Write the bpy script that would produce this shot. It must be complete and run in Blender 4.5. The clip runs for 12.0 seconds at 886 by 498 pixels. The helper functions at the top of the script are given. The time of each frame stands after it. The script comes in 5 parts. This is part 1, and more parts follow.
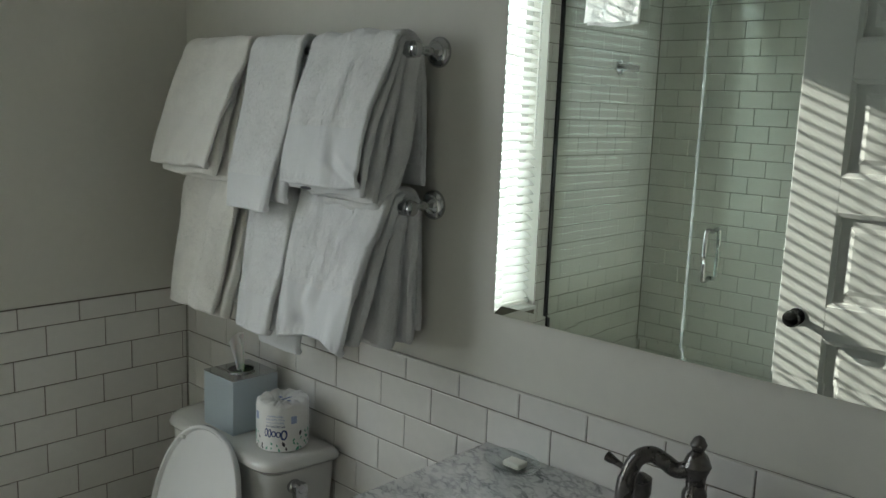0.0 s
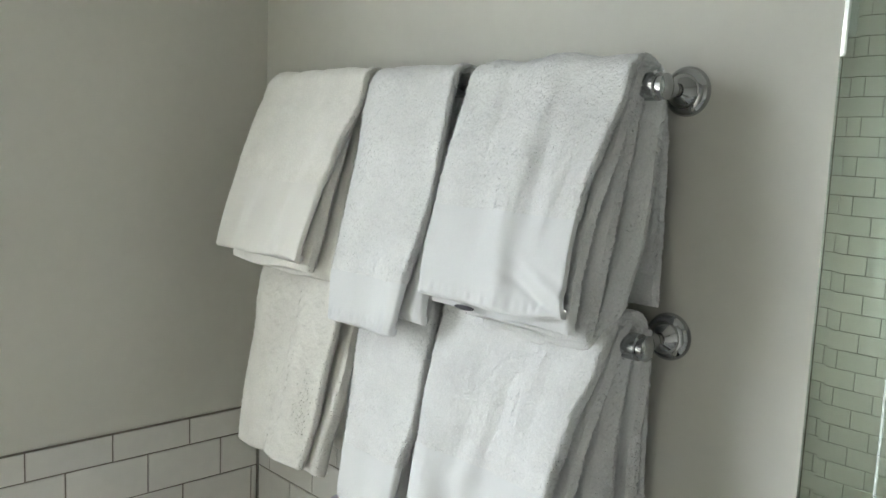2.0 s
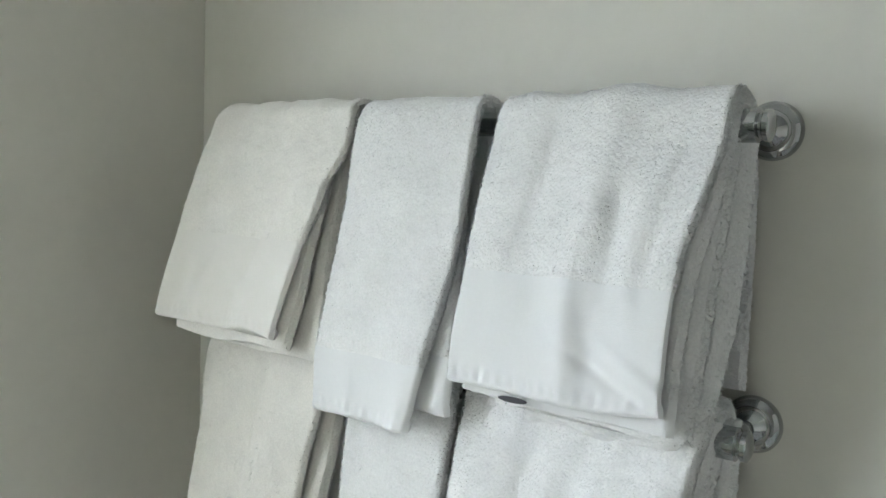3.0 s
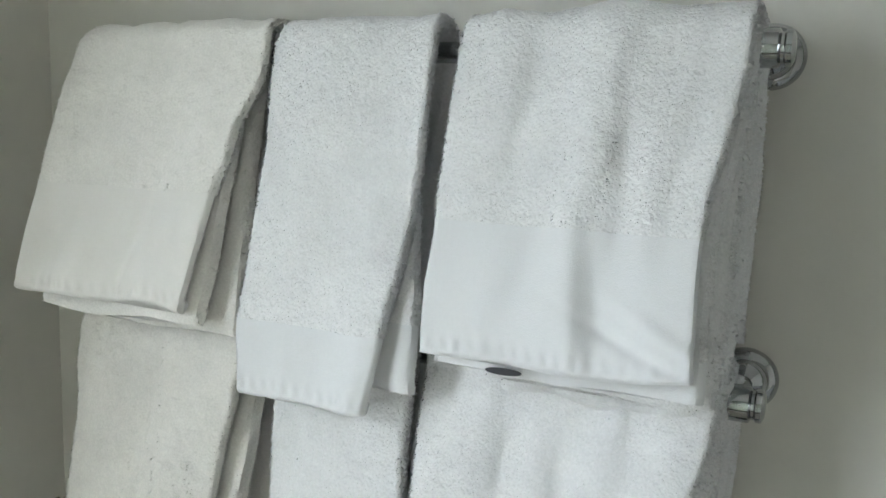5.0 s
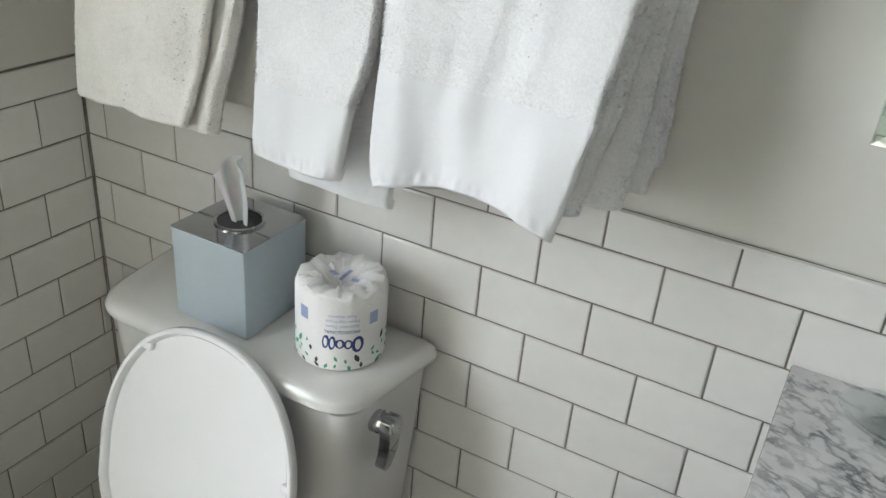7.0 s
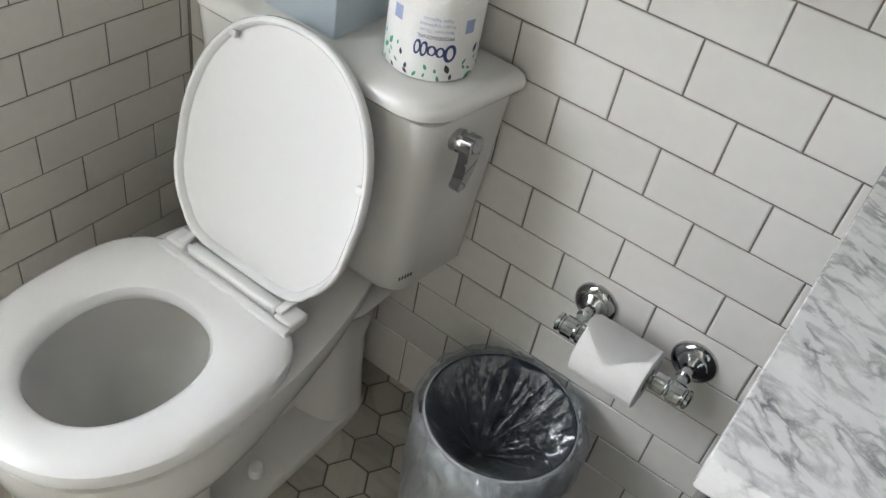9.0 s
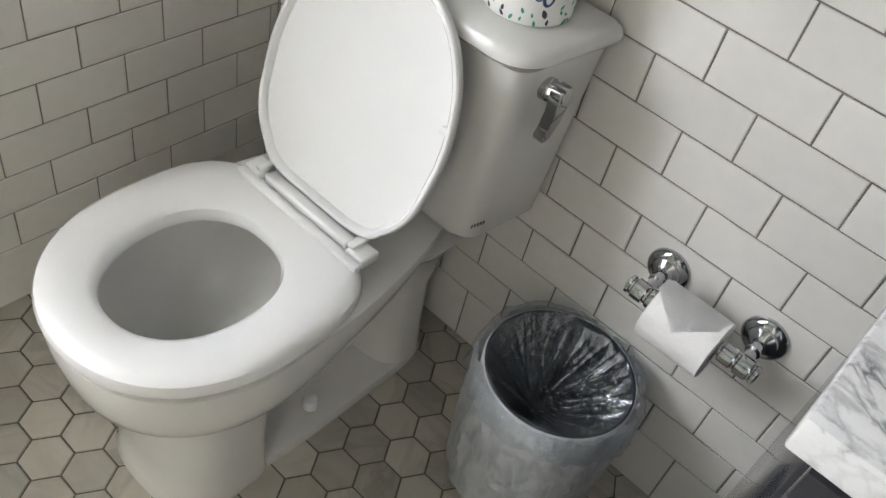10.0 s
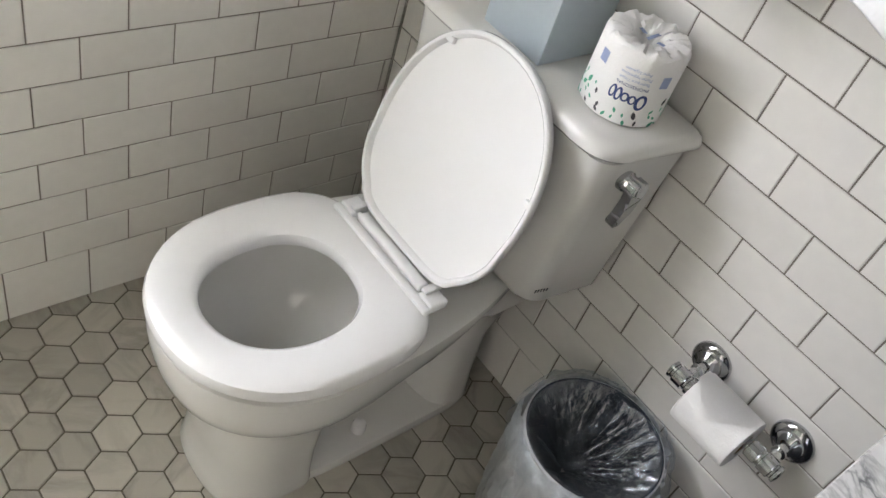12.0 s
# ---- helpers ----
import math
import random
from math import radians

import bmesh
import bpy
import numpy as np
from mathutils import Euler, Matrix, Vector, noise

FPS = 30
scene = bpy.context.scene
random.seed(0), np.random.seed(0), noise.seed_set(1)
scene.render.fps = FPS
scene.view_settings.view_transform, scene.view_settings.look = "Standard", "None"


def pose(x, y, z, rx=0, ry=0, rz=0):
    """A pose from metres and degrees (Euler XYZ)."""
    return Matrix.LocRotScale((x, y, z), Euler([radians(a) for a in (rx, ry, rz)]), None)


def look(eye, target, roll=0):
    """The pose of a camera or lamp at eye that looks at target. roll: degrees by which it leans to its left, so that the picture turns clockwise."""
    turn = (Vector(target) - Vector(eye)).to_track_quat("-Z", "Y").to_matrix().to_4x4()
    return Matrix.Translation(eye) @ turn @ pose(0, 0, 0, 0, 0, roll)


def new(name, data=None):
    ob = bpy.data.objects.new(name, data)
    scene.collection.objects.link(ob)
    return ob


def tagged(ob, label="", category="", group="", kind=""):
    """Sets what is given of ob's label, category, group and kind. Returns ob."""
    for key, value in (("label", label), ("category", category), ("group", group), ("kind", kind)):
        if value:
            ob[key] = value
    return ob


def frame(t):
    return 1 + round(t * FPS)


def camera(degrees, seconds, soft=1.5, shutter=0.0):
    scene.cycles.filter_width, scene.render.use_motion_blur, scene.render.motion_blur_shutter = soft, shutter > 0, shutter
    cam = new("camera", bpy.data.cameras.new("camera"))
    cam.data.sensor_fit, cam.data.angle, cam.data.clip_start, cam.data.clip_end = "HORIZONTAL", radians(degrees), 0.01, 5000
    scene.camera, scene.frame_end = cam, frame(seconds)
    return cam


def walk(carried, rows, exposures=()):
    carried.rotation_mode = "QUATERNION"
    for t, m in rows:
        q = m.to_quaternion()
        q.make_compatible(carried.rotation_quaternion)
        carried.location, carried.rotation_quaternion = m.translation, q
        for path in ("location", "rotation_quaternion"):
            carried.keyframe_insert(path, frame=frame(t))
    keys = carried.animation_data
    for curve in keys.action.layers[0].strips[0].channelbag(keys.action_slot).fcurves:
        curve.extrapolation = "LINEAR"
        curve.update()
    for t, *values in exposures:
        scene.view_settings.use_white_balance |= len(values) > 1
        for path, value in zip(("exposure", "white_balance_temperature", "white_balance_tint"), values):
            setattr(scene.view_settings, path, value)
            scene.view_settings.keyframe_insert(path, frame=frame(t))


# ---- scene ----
cam = camera(55.2, 12.0, 1.5)
PATH = [
    (0, (2.138, -1.249, 1.579), (0.803, 0.202, 1.244), 2.2),
    (0.5, (2.014, -1.202, 1.572), (0.625, 0.182, 1.179), 2.5),
    (1, (1.828, -1.135, 1.6), (0.422, 0.237, 1.224), 2.1),
    (1.5, (1.685, -1.048, 1.595), (0.268, 0.321, 1.249), 1.6),
    (2, (1.507, -0.931, 1.61), (0.078, 0.446, 1.357), 2.4),
    (2.5, (1.356, -0.902, 1.62), (0.009, 0.566, 1.445), 2.7),
    (4.5, (1.016, -0.826, 1.624), (0.11, 0.938, 1.365), 1.4),
    (5, (1.029, -0.841, 1.607), (0.169, 0.943, 1.328), 1.7),
    (5.5, (1.066, -0.867, 1.569), (0.196, 0.89, 1.172), 2.0),
    (6, (1.093, -0.877, 1.53), (0.211, 0.815, 0.931), 2.4),
    (6.5, (1.115, -0.88, 1.494), (0.256, 0.746, 0.709), 3.4),
    (7, (1.138, -0.885, 1.452), (0.328, 0.681, 0.506), 4.9),
    (7.5, (1.149, -0.895, 1.423), (0.389, 0.599, 0.333), 6.3),
    (9.5, (1.114, -0.949, 1.317), (0.381, 0.307, -0.056), 13.4),
    (10, (1.108, -0.963, 1.308), (0.346, 0.237, -0.099), 14.7),
    (10.5, (1.113, -0.985, 1.301), (0.335, 0.179, -0.128), 17.1),
    (11, (1.118, -1.001, 1.318), (0.332, 0.146, -0.119), 19.3),
    (11.5, (1.121, -1.02, 1.358), (0.298, 0.135, -0.052), 20.5),
    (12, (1.132, -1.047, 1.392), (0.218, 0.103, 0.035), 20.1),
]
EXPOSURES = [(0, 0.39, 6450, 6.8), (0.5, 0.86, 6410, 6.8), (1.0, 1.37, 6370, 7.8), (1.5, 1.45, 6370, 8.3), (2.0, 1.55, 6450, 10.2), (2.5, 1.59, 6350, 10.2), (4.5, 1.42, 6200, 9.7), (5.5, 1.5, 6300, 10.2), (6.5, 1.62, 6415, 11.7), (7.5, 1.67, 6415, 14.2), (9.5, 1.81, 6530, 16.0), (12, 1.87, 6630, 18.5)]
walk(cam, [(t, look(eye, target, roll)) for t, eye, target, roll in PATH], EXPOSURES)

# ---- daylight: the sun comes in through the blind of the one window ----
SUN_ELEV, SUN_AZ = 23.4, 20.0
world = bpy.data.worlds.new("world")
scene.world = world
world.use_nodes = True
wn = world.node_tree.nodes
sky = wn.new("ShaderNodeTexSky")
sky.sky_type, sky.sun_disc = "NISHITA", False
sky.sun_elevation, sky.sun_rotation = radians(SUN_ELEV), radians(270 + SUN_AZ)
wn["Background"].inputs[1].default_value = 0.15
world.node_tree.links.new(sky.outputs[0], wn["Background"].inputs[0])
sun_data = bpy.data.lights.new("sun", "SUN")
sun_data.energy, sun_data.angle, sun_data.color = 5.0, radians(0.5), (1.0, 0.94, 0.85)
sun = new("sun", sun_data)
sun.matrix_world = look((-6 * math.cos(radians(SUN_ELEV)), -1.3 + 6 * math.sin(radians(SUN_AZ)), 6 * math.sin(radians(SUN_ELEV))), (0, -1.3, 0))
window_data = bpy.data.lights.new("window_light", "AREA")
window_data.shape, window_data.size, window_data.size_y = "RECTANGLE", 0.86, 1.57
window_data.energy, window_data.color = 16.0, (0.93, 0.97, 1.0)
window_lamp = new("window_light", window_data)
window_lamp.matrix_world = look((-0.16, -1.255, 1.5), (1.0, -1.255, 1.4))

# ---- materials ----
MATS = {}


def mat(name, color, rough=0.5, metal=0.0, vary=0.06, scale=6.0, fine=90.0, bump=0.0, bump_scale=200.0, island=0.0, spec=0.5, coat=0.0, transmission=0.0, sheen=0.0, rough_vary=0.05, alpha=1.0, subsurface=0.0):
    """A surface with two scales of colour variation, uneven gloss and fine relief."""
    m = bpy.data.materials.new(name)
    m.use_nodes = True
    nt = m.node_tree
    n, l = nt.nodes, nt.links
    b = n["Principled BSDF"]
    geo = n.new("ShaderNodeTexCoord")
    big, small = n.new("ShaderNodeTexNoise"), n.new("ShaderNodeTexNoise")
    big.inputs["Scale"].default_value, small.inputs["Scale"].default_value = scale, fine
    big.inputs["Detail"].default_value = 4
    for t in (big, small):
        l.new(geo.outputs["Object"], t.inputs["Vector"])
    add = n.new("ShaderNodeMath")
    add.operation = "ADD"
    l.new(big.outputs["Fac"], add.inputs[0])
    l.new(small.outputs["Fac"], add.inputs[1])
    ramp = n.new("ShaderNodeMapRange")
    ramp.inputs["From Min"].default_value, ramp.inputs["From Max"].default_value = 0.6, 1.4
    ramp.inputs["To Min"].default_value, ramp.inputs["To Max"].default_value = 1 - vary, 1 + vary
    l.new(add.outputs[0], ramp.inputs["Value"])
    value = ramp.outputs[0]
    if island:
        info = n.new("ShaderNodeObjectInfo")
        r2 = n.new("ShaderNodeMapRange")
        r2.inputs["To Min"].default_value, r2.inputs["To Max"].default_value = 1 - island, 1 + island
        l.new(info.outputs["Random"], r2.inputs["Value"])
        mul = n.new("ShaderNodeMath")
        mul.operation = "MULTIPLY"
        l.new(value, mul.inputs[0])
        l.new(r2.outputs[0], mul.inputs[1])
        value = mul.outputs[0]
    tint = n.new("ShaderNodeVectorMath")
    tint.operation = "SCALE"
    tint.inputs[0].default_value = color
    l.new(value, tint.inputs["Scale"])
    l.new(tint.outputs[0], b.inputs["Base Color"])
    rr = n.new("ShaderNodeMapRange")
    rr.inputs["From Min"].default_value, rr.inputs["From Max"].default_value = 0.3, 0.7
    rr.inputs["To Min"].default_value, rr.inputs["To Max"].default_value = max(0.0, rough - rough_vary), min(1.0, rough + rough_vary)
    l.new(big.outputs["Fac"], rr.inputs["Value"])
    l.new(rr.outputs[0], b.inputs["Roughness"])
    b.inputs["Metallic"].default_value = metal
    b.inputs["Specular IOR Level"].default_value = spec
    b.inputs["Coat Weight"].default_value = coat
    b.inputs["Coat Roughness"].default_value = 0.06
    b.inputs["Transmission Weight"].default_value = transmission
    b.inputs["Sheen Weight"].default_value = sheen
    b.inputs["Alpha"].default_value = alpha
    b.inputs["Subsurface Weight"].default_value = subsurface
    b.inputs["Subsurface Scale"].default_value = 0.01
    if bump:
        t = n.new("ShaderNodeTexNoise")
        t.inputs["Scale"].default_value, t.inputs["Detail"].default_value = bump_scale, 3
        l.new(geo.outputs["Object"], t.inputs["Vector"])
        bp = n.new("ShaderNodeBump")
        bp.inputs["Strength"].default_value, bp.inputs["Distance"].default_value = bump, 0.002
        l.new(t.outputs["Fac"], bp.inputs["Height"])
        l.new(bp.outputs[0], b.inputs["Normal"])
    MATS[name] = m
    return m


PAINT = mat("wall_paint", (0.66, 0.65, 0.595), 0.6, vary=0.025, scale=2, fine=40, bump=0.12, bump_scale=160)
CEIL = mat("ceiling_paint", (0.66, 0.66, 0.64), 0.8, vary=0.02)
SOIL = mat("dry_ground", (0.30, 0.28, 0.25), 0.95, vary=0.2, scale=0.5, fine=6)
TILE = mat("white_glazed_tile", (0.74, 0.725, 0.69), 0.12, vary=0.03, scale=9, fine=45, island=0.035, bump=0.03, bump_scale=30, coat=0.3)
GROUT = mat("grey_grout", (0.19, 0.17, 0.145), 0.9, vary=0.25, scale=12, fine=200, bump=0.4, bump_scale=500)
FLOORGROUT = mat("floor_grout", (0.14, 0.125, 0.10), 0.95, vary=0.25, scale=10, fine=300, bump=0.4, bump_scale=600)
CERAMIC = mat("glazed_ceramic", (0.72, 0.715, 0.69), 0.07, vary=0.012, scale=3, fine=20, coat=0.4)
SEATP = mat("seat_plastic", (0.82, 0.82, 0.82), 0.1, vary=0.01, scale=5, fine=30)
CHROME = mat("chrome", (0.46, 0.47, 0.48), 0.05, 1.0, vary=0.03, scale=20, fine=90, rough_vary=0.03)
BRONZE = mat("aged_bronze", (0.16, 0.15, 0.145), 0.28, 0.9, vary=0.2, scale=30, fine=120)
WEAVE = mat("woven_hem", (0.77, 0.78, 0.79), 0.8, vary=0.02, scale=15, fine=300, bump=0.25, bump_scale=900, sheen=0.2, spec=0.15)
CREAMW = mat("woven_hem_warm", (0.80, 0.785, 0.75), 0.8, vary=0.02, scale=15, fine=300, bump=0.25, bump_scale=900, sheen=0.2, spec=0.15)
DOORP = mat("door_paint", (0.8, 0.8, 0.78), 0.4, vary=0.02, scale=4, fine=50)
VANITY = mat("dark_lacquer", (0.03, 0.03, 0.035), 0.18, vary=0.2, scale=5, fine=80, coat=0.5)
BLACK = mat("black_knob", (0.012, 0.012, 0.012), 0.25, vary=0.1)
BOXBLUE = mat("blue_grey_enamel", (0.50, 0.575, 0.62), 0.35, 0.25, vary=0.02, scale=8, fine=120)
PAPER = mat("paper", (0.86, 0.855, 0.84), 0.8, vary=0.02, scale=30, fine=200, bump=0.3, bump_scale=350)
TISSUE = mat("tissue", (0.88, 0.88, 0.87), 0.9, vary=0.02, bump=0.1, subsurface=0.3)
CARD = mat("brown_card", (0.3, 0.22, 0.15), 0.85, vary=0.1)
BINGREY = mat("bin_plastic", (0.020, 0.029, 0.042), 0.4, vary=0.1, scale=8)
BINOUT = mat("bin_outside", (0.50, 0.515, 0.53), 0.45, vary=0.06, scale=8)
GREEN = mat("green_print", (0.08, 0.4, 0.26), 0.6, vary=0.1)
NAVY = mat("blue_print", (0.04, 0.07, 0.22), 0.6, vary=0.1)
PALEBLUE = mat("pale_blue_print", (0.35, 0.42, 0.62), 0.6, vary=0.1)
INK = mat("dark_print_and_hole", (0.06, 0.06, 0.07), 0.7, vary=0.1)
SOAP = mat("soap_wrap", (0.75, 0.75, 0.68), 0.4, vary=0.06)


def terry(name, color, relief=0.55):
    """Looped cloth: two sizes of relief, light that passes a little way in."""
    # the fine colour speckle (vary, fine) paints in shade between the loops
    m = mat(name, color, 0.95, vary=0.10, scale=18, fine=400, sheen=0.35, spec=0.05)
    nt = m.node_tree
    n, l = nt.nodes, nt.links
    co = n.new("ShaderNodeTexCoord")
    loops, clump = n.new("ShaderNodeTexNoise"), n.new("ShaderNodeTexNoise")
    loops.inputs["Scale"].default_value, loops.inputs["Detail"].default_value = 360, 1
    clump.inputs["Scale"].default_value, clump.inputs["Detail"].default_value = 170, 2
    for t in (loops, clump):
        l.new(co.outputs["Object"], t.inputs["Vector"])
    mix = n.new("ShaderNodeMath")
    mix.operation = "MULTIPLY_ADD"
    mix.inputs[1].default_value = 0.75
    l.new(loops.outputs["Fac"], mix.inputs[0])
    l.new(clump.outputs["Fac"], mix.inputs[2])
    bp = n.new("ShaderNodeBump")
    bp.inputs["Strength"].default_value, bp.inputs["Distance"].default_value = relief, 0.0028
    l.new(mix.outputs[0], bp.inputs["Height"])
    l.new(bp.outputs[0], n["Principled BSDF"].inputs["Normal"])
    return m


def thin_matter(name, color):
    """A thin white matter that lets light through."""
    m = bpy.data.materials.new(name)
    m.use_nodes = True
    n, l = m.node_tree.nodes, m.node_tree.links
    n.remove(n["Principled BSDF"])
    a, b, mix = n.new("ShaderNodeBsdfDiffuse"), n.new("ShaderNodeBsdfTranslucent"), n.new("ShaderNodeMixShader")
    a.inputs[0].default_value = b.inputs[0].default_value = (*color, 1)
    mix.inputs[0].default_value = 0.5
    l.new(a.outputs[0], mix.inputs[1])
    l.new(b.outputs[0], mix.inputs[2])
    l.new(mix.outputs[0], n["Material Output"].inputs["Surface"])
    return m


def film_material(name, clear, white, gloss, rough):
    """Thin plastic film: shares of clear, milky and glossy."""
    m = bpy.data.materials.new(name)
    m.use_nodes = True
    n, l = m.node_tree.nodes, m.node_tree.links
    n.remove(n["Principled BSDF"])
    t, d, tr, g = (n.new("ShaderNodeBsdf" + k) for k in ("Transparent", "Diffuse", "Translucent", "Glossy"))
    for node in (t, d, tr, g):
        node.inputs[0].default_value = (0.9, 0.93, 0.96, 1)
    g.inputs["Roughness"].default_value = rough
    co, tex, bp = n.new("ShaderNodeTexCoord"), n.new("ShaderNodeTexNoise"), n.new("ShaderNodeBump")
    tex.inputs["Scale"].default_value, tex.inputs["Detail"].default_value, tex.inputs["Distortion"].default_value = 45, 3, 1.2
    bp.inputs["Strength"].default_value, bp.inputs["Distance"].default_value = 0.8, 0.004
    l.new(co.outputs["Object"], tex.inputs["Vector"])
    l.new(tex.outputs["Fac"], bp.inputs["Height"])
    l.new(bp.outputs[0], g.inputs["Normal"])
    milky, body, out = (n.new("ShaderNodeMixShader") for _ in range(3))
    milky.inputs[0].default_value = 0.5
    l.new(d.outputs[0], milky.inputs[1])
    l.new(tr.outputs[0], milky.inputs[2])
    # the film is doubled, and so milkier, along thin wandering creases
    crease, off, gap, fold = n.new("ShaderNodeTexNoise"), n.new("ShaderNodeMath"), n.new("ShaderNodeMath"), n.new("ShaderNodeMapRange")
    crease.inputs["Scale"].default_value, crease.inputs["Detail"].default_value, crease.inputs["Distortion"].default_value = 34, 1.5, 0.5
    lengthen = n.new("ShaderNodeMapping")
    lengthen.inputs["Rotation"].default_value, lengthen.inputs["Scale"].default_value = (0.3, 0.35, 0), (1, 1, 0.28)
    l.new(co.outputs["Object"], lengthen.inputs["Vector"])
    l.new(lengthen.outputs[0], crease.inputs["Vector"])
    off.operation, gap.operation = "SUBTRACT", "ABSOLUTE"
    off.inputs[1].default_value = 0.5
    l.new(crease.outputs["Fac"], off.inputs[0])
    l.new(off.outputs[0], gap.inputs[0])
    share = white / (white + clear)
    fold.inputs["From Max"].default_value = 0.11
    fold.inputs["To Min"].default_value, fold.inputs["To Max"].default_value = min(1.0, share + 0.07), share * 0.95
    l.new(gap.outputs[0], fold.inputs["Value"])
    l.new(fold.outputs[0], body.inputs[0])
    l.new(t.outputs[0], body.inputs[1])
    l.new(milky.outputs[0], body.inputs[2])
    out.inputs[0].default_value = gloss
    l.new(body.outputs[0], out.inputs[1])
    l.new(g.outputs[0], out.inputs[2])
    l.new(out.outputs[0], n["Material Output"].inputs["Surface"])
    return m


def mirror_material():
    m = bpy.data.materials.new("mirror_glass")
    m.use_nodes = True
    b = m.node_tree.nodes["Principled BSDF"]
    b.inputs["Base Color"].default_value = (0.80, 0.86, 0.82, 1)
    b.inputs["Metallic"].default_value, b.inputs["Roughness"].default_value = 1.0, 0.004
    return m


def glass_material(name, tint, ior=1.5):
    m = bpy.data.materials.new(name)
    m.use_nodes = True
    nt = m.node_tree
    n, l = nt.nodes, nt.links
    n.remove(n["Principled BSDF"])
    clear, gloss, mix, fres = n.new("ShaderNodeBsdfTransparent"), n.new("ShaderNodeBsdfGlossy"), n.new("ShaderNodeMixShader"), n.new("ShaderNodeMath")
    edge, power = n.new("ShaderNodeLayerWeight"), n.new("ShaderNodeMath")
    clear.inputs[0].default_value = tint
    gloss.inputs["Roughness"].default_value = 0.005
    # gloss that grows towards grazing angles, alike on both faces of the sheet
    power.operation, fres.operation = "POWER", "MULTIPLY_ADD"
    power.inputs[1].default_value = 5.0
    base = ((ior - 1) / (ior + 1)) ** 2
    fres.inputs[1].default_value, fres.inputs[2].default_value = 1 - base, base
    l.new(edge.outputs["Facing"], power.inputs[0])
    l.new(power.outputs[0], fres.inputs[0])
    l.new(fres.outputs[0], mix.inputs[0])
    l.new(clear.outputs[0], mix.inputs[1])
    l.new(gloss.outputs[0], mix.inputs[2])
    l.new(mix.outputs[0], n["Material Output"].inputs["Surface"])
    return m


def marble_material(name, base, vein, scale, strength, rough, island=0.0, turn=-28.0, along=0.36):
    m = bpy.data.materials.new(name)
    m.use_nodes = True
    nt = m.node_tree
    n, l = nt.nodes, nt.links
    b = n["Principled BSDF"]
    co = n.new("ShaderNodeTexCoord")
    vec = co.outputs["Object"]
    if island:
        info, shift = n.new("ShaderNodeObjectInfo"), n.new("ShaderNodeVectorMath")
        shift.operation = "MULTIPLY_ADD"
        shift.inputs[1].default_value = (1, 1, 1)
        comb = n.new("ShaderNodeCombineXYZ")
        mm = n.new("ShaderNodeMath")
        mm.operation = "MULTIPLY"
        mm.inputs[1].default_value = 40
        l.new(info.outputs["Random"], mm.inputs[0])
        l.new(mm.outputs[0], comb.inputs[0])
        l.new(mm.outputs[0], comb.inputs[1])
        l.new(vec, shift.inputs[0])
        l.new(comb.outputs[0], shift.inputs[2])
        vec = shift.outputs[0]
    stretch = n.new("ShaderNodeMapping")
    stretch.vector_type = "TEXTURE"
    stretch.inputs["Rotation"].default_value = (0, 0, radians(turn))
    stretch.inputs["Scale"].default_value = (1.0, 1.0 / along, 1.0)
    l.new(vec, stretch.inputs["Vector"])
    vec = stretch.outputs[0]
    warp = n.new("ShaderNodeTexNoise")
    warp.inputs["Scale"].default_value, warp.inputs["Detail"].default_value = scale, 8
    warp.inputs["Roughness"].default_value, warp.inputs["Distortion"].default_value = 0.55, 0.35
    l.new(vec, warp.inputs["Vector"])
    ridge = n.new("ShaderNodeMapRange")
    sub = n.new("ShaderNodeMath")
    sub.operation = "SUBTRACT"
    sub.inputs[1].default_value = 0.5
    ab = n.new("ShaderNodeMath")
    ab.operation = "ABSOLUTE"
    l.new(warp.outputs["Fac"], sub.inputs[0])
    l.new(sub.outputs[0], ab.inputs[0])
    l.new(ab.outputs[0], ridge.inputs["Value"])
    ridge.inputs["From Min"].default_value, ridge.inputs["From Max"].default_value = 0.0, 0.085
    ridge.inputs["To Min"].default_value, ridge.inputs["To Max"].default_value = strength, 0.0
    cloud = n.new("ShaderNodeTexNoise")
    cloud.inputs["Scale"].default_value, cloud.inputs["Detail"].default_value = scale * 0.45, 5
    l.new(vec, cloud.inputs["Vector"])
    cr = n.new("ShaderNodeMapRange")
    cr.inputs["From Min"].default_value, cr.inputs["From Max"].default_value = 0.35, 0.7
    cr.inputs["To Min"].default_value, cr.inputs["To Max"].default_value = 0.15, 1.0
    l.new(cloud.outputs["Fac"], cr.inputs["Value"])
    mul = n.new("ShaderNodeMath")
    mul.operation = "MULTIPLY"
    l.new(ridge.outputs[0], mul.inputs[0])
    l.new(cr.outputs[0], mul.inputs[1])
    soft = n.new("ShaderNodeMath")
    soft.operation = "MULTIPLY_ADD"
    soft.inputs[1].default_value = 0.34 * strength
    l.new(cr.outputs[0], soft.inputs[0])
    l.new(mul.outputs[0], soft.inputs[2])
    mix = n.new("ShaderNodeMix")
    mix.data_type = "RGBA"
    mix.inputs["A"].default_value, mix.inputs["B"].default_value = (*base, 1), (*vein, 1)
    l.new(soft.outputs[0], mix.inputs["Factor"])
    out = mix.outputs["Result"]
    if island:
        hv = n.new("ShaderNodeHueSaturation")
        mr = n.new("ShaderNodeMapRange")
        mr.inputs["To Min"].default_value, mr.inputs["To Max"].default_value = 1 - island, 1 + island
        l.new(info.outputs["Random"], mr.inputs["Value"])
        l.new(mr.outputs[0], hv.inputs["Value"])
        l.new(out, hv.inputs["Color"])
        out = hv.outputs[0]
    l.new(out, b.inputs["Base Color"])
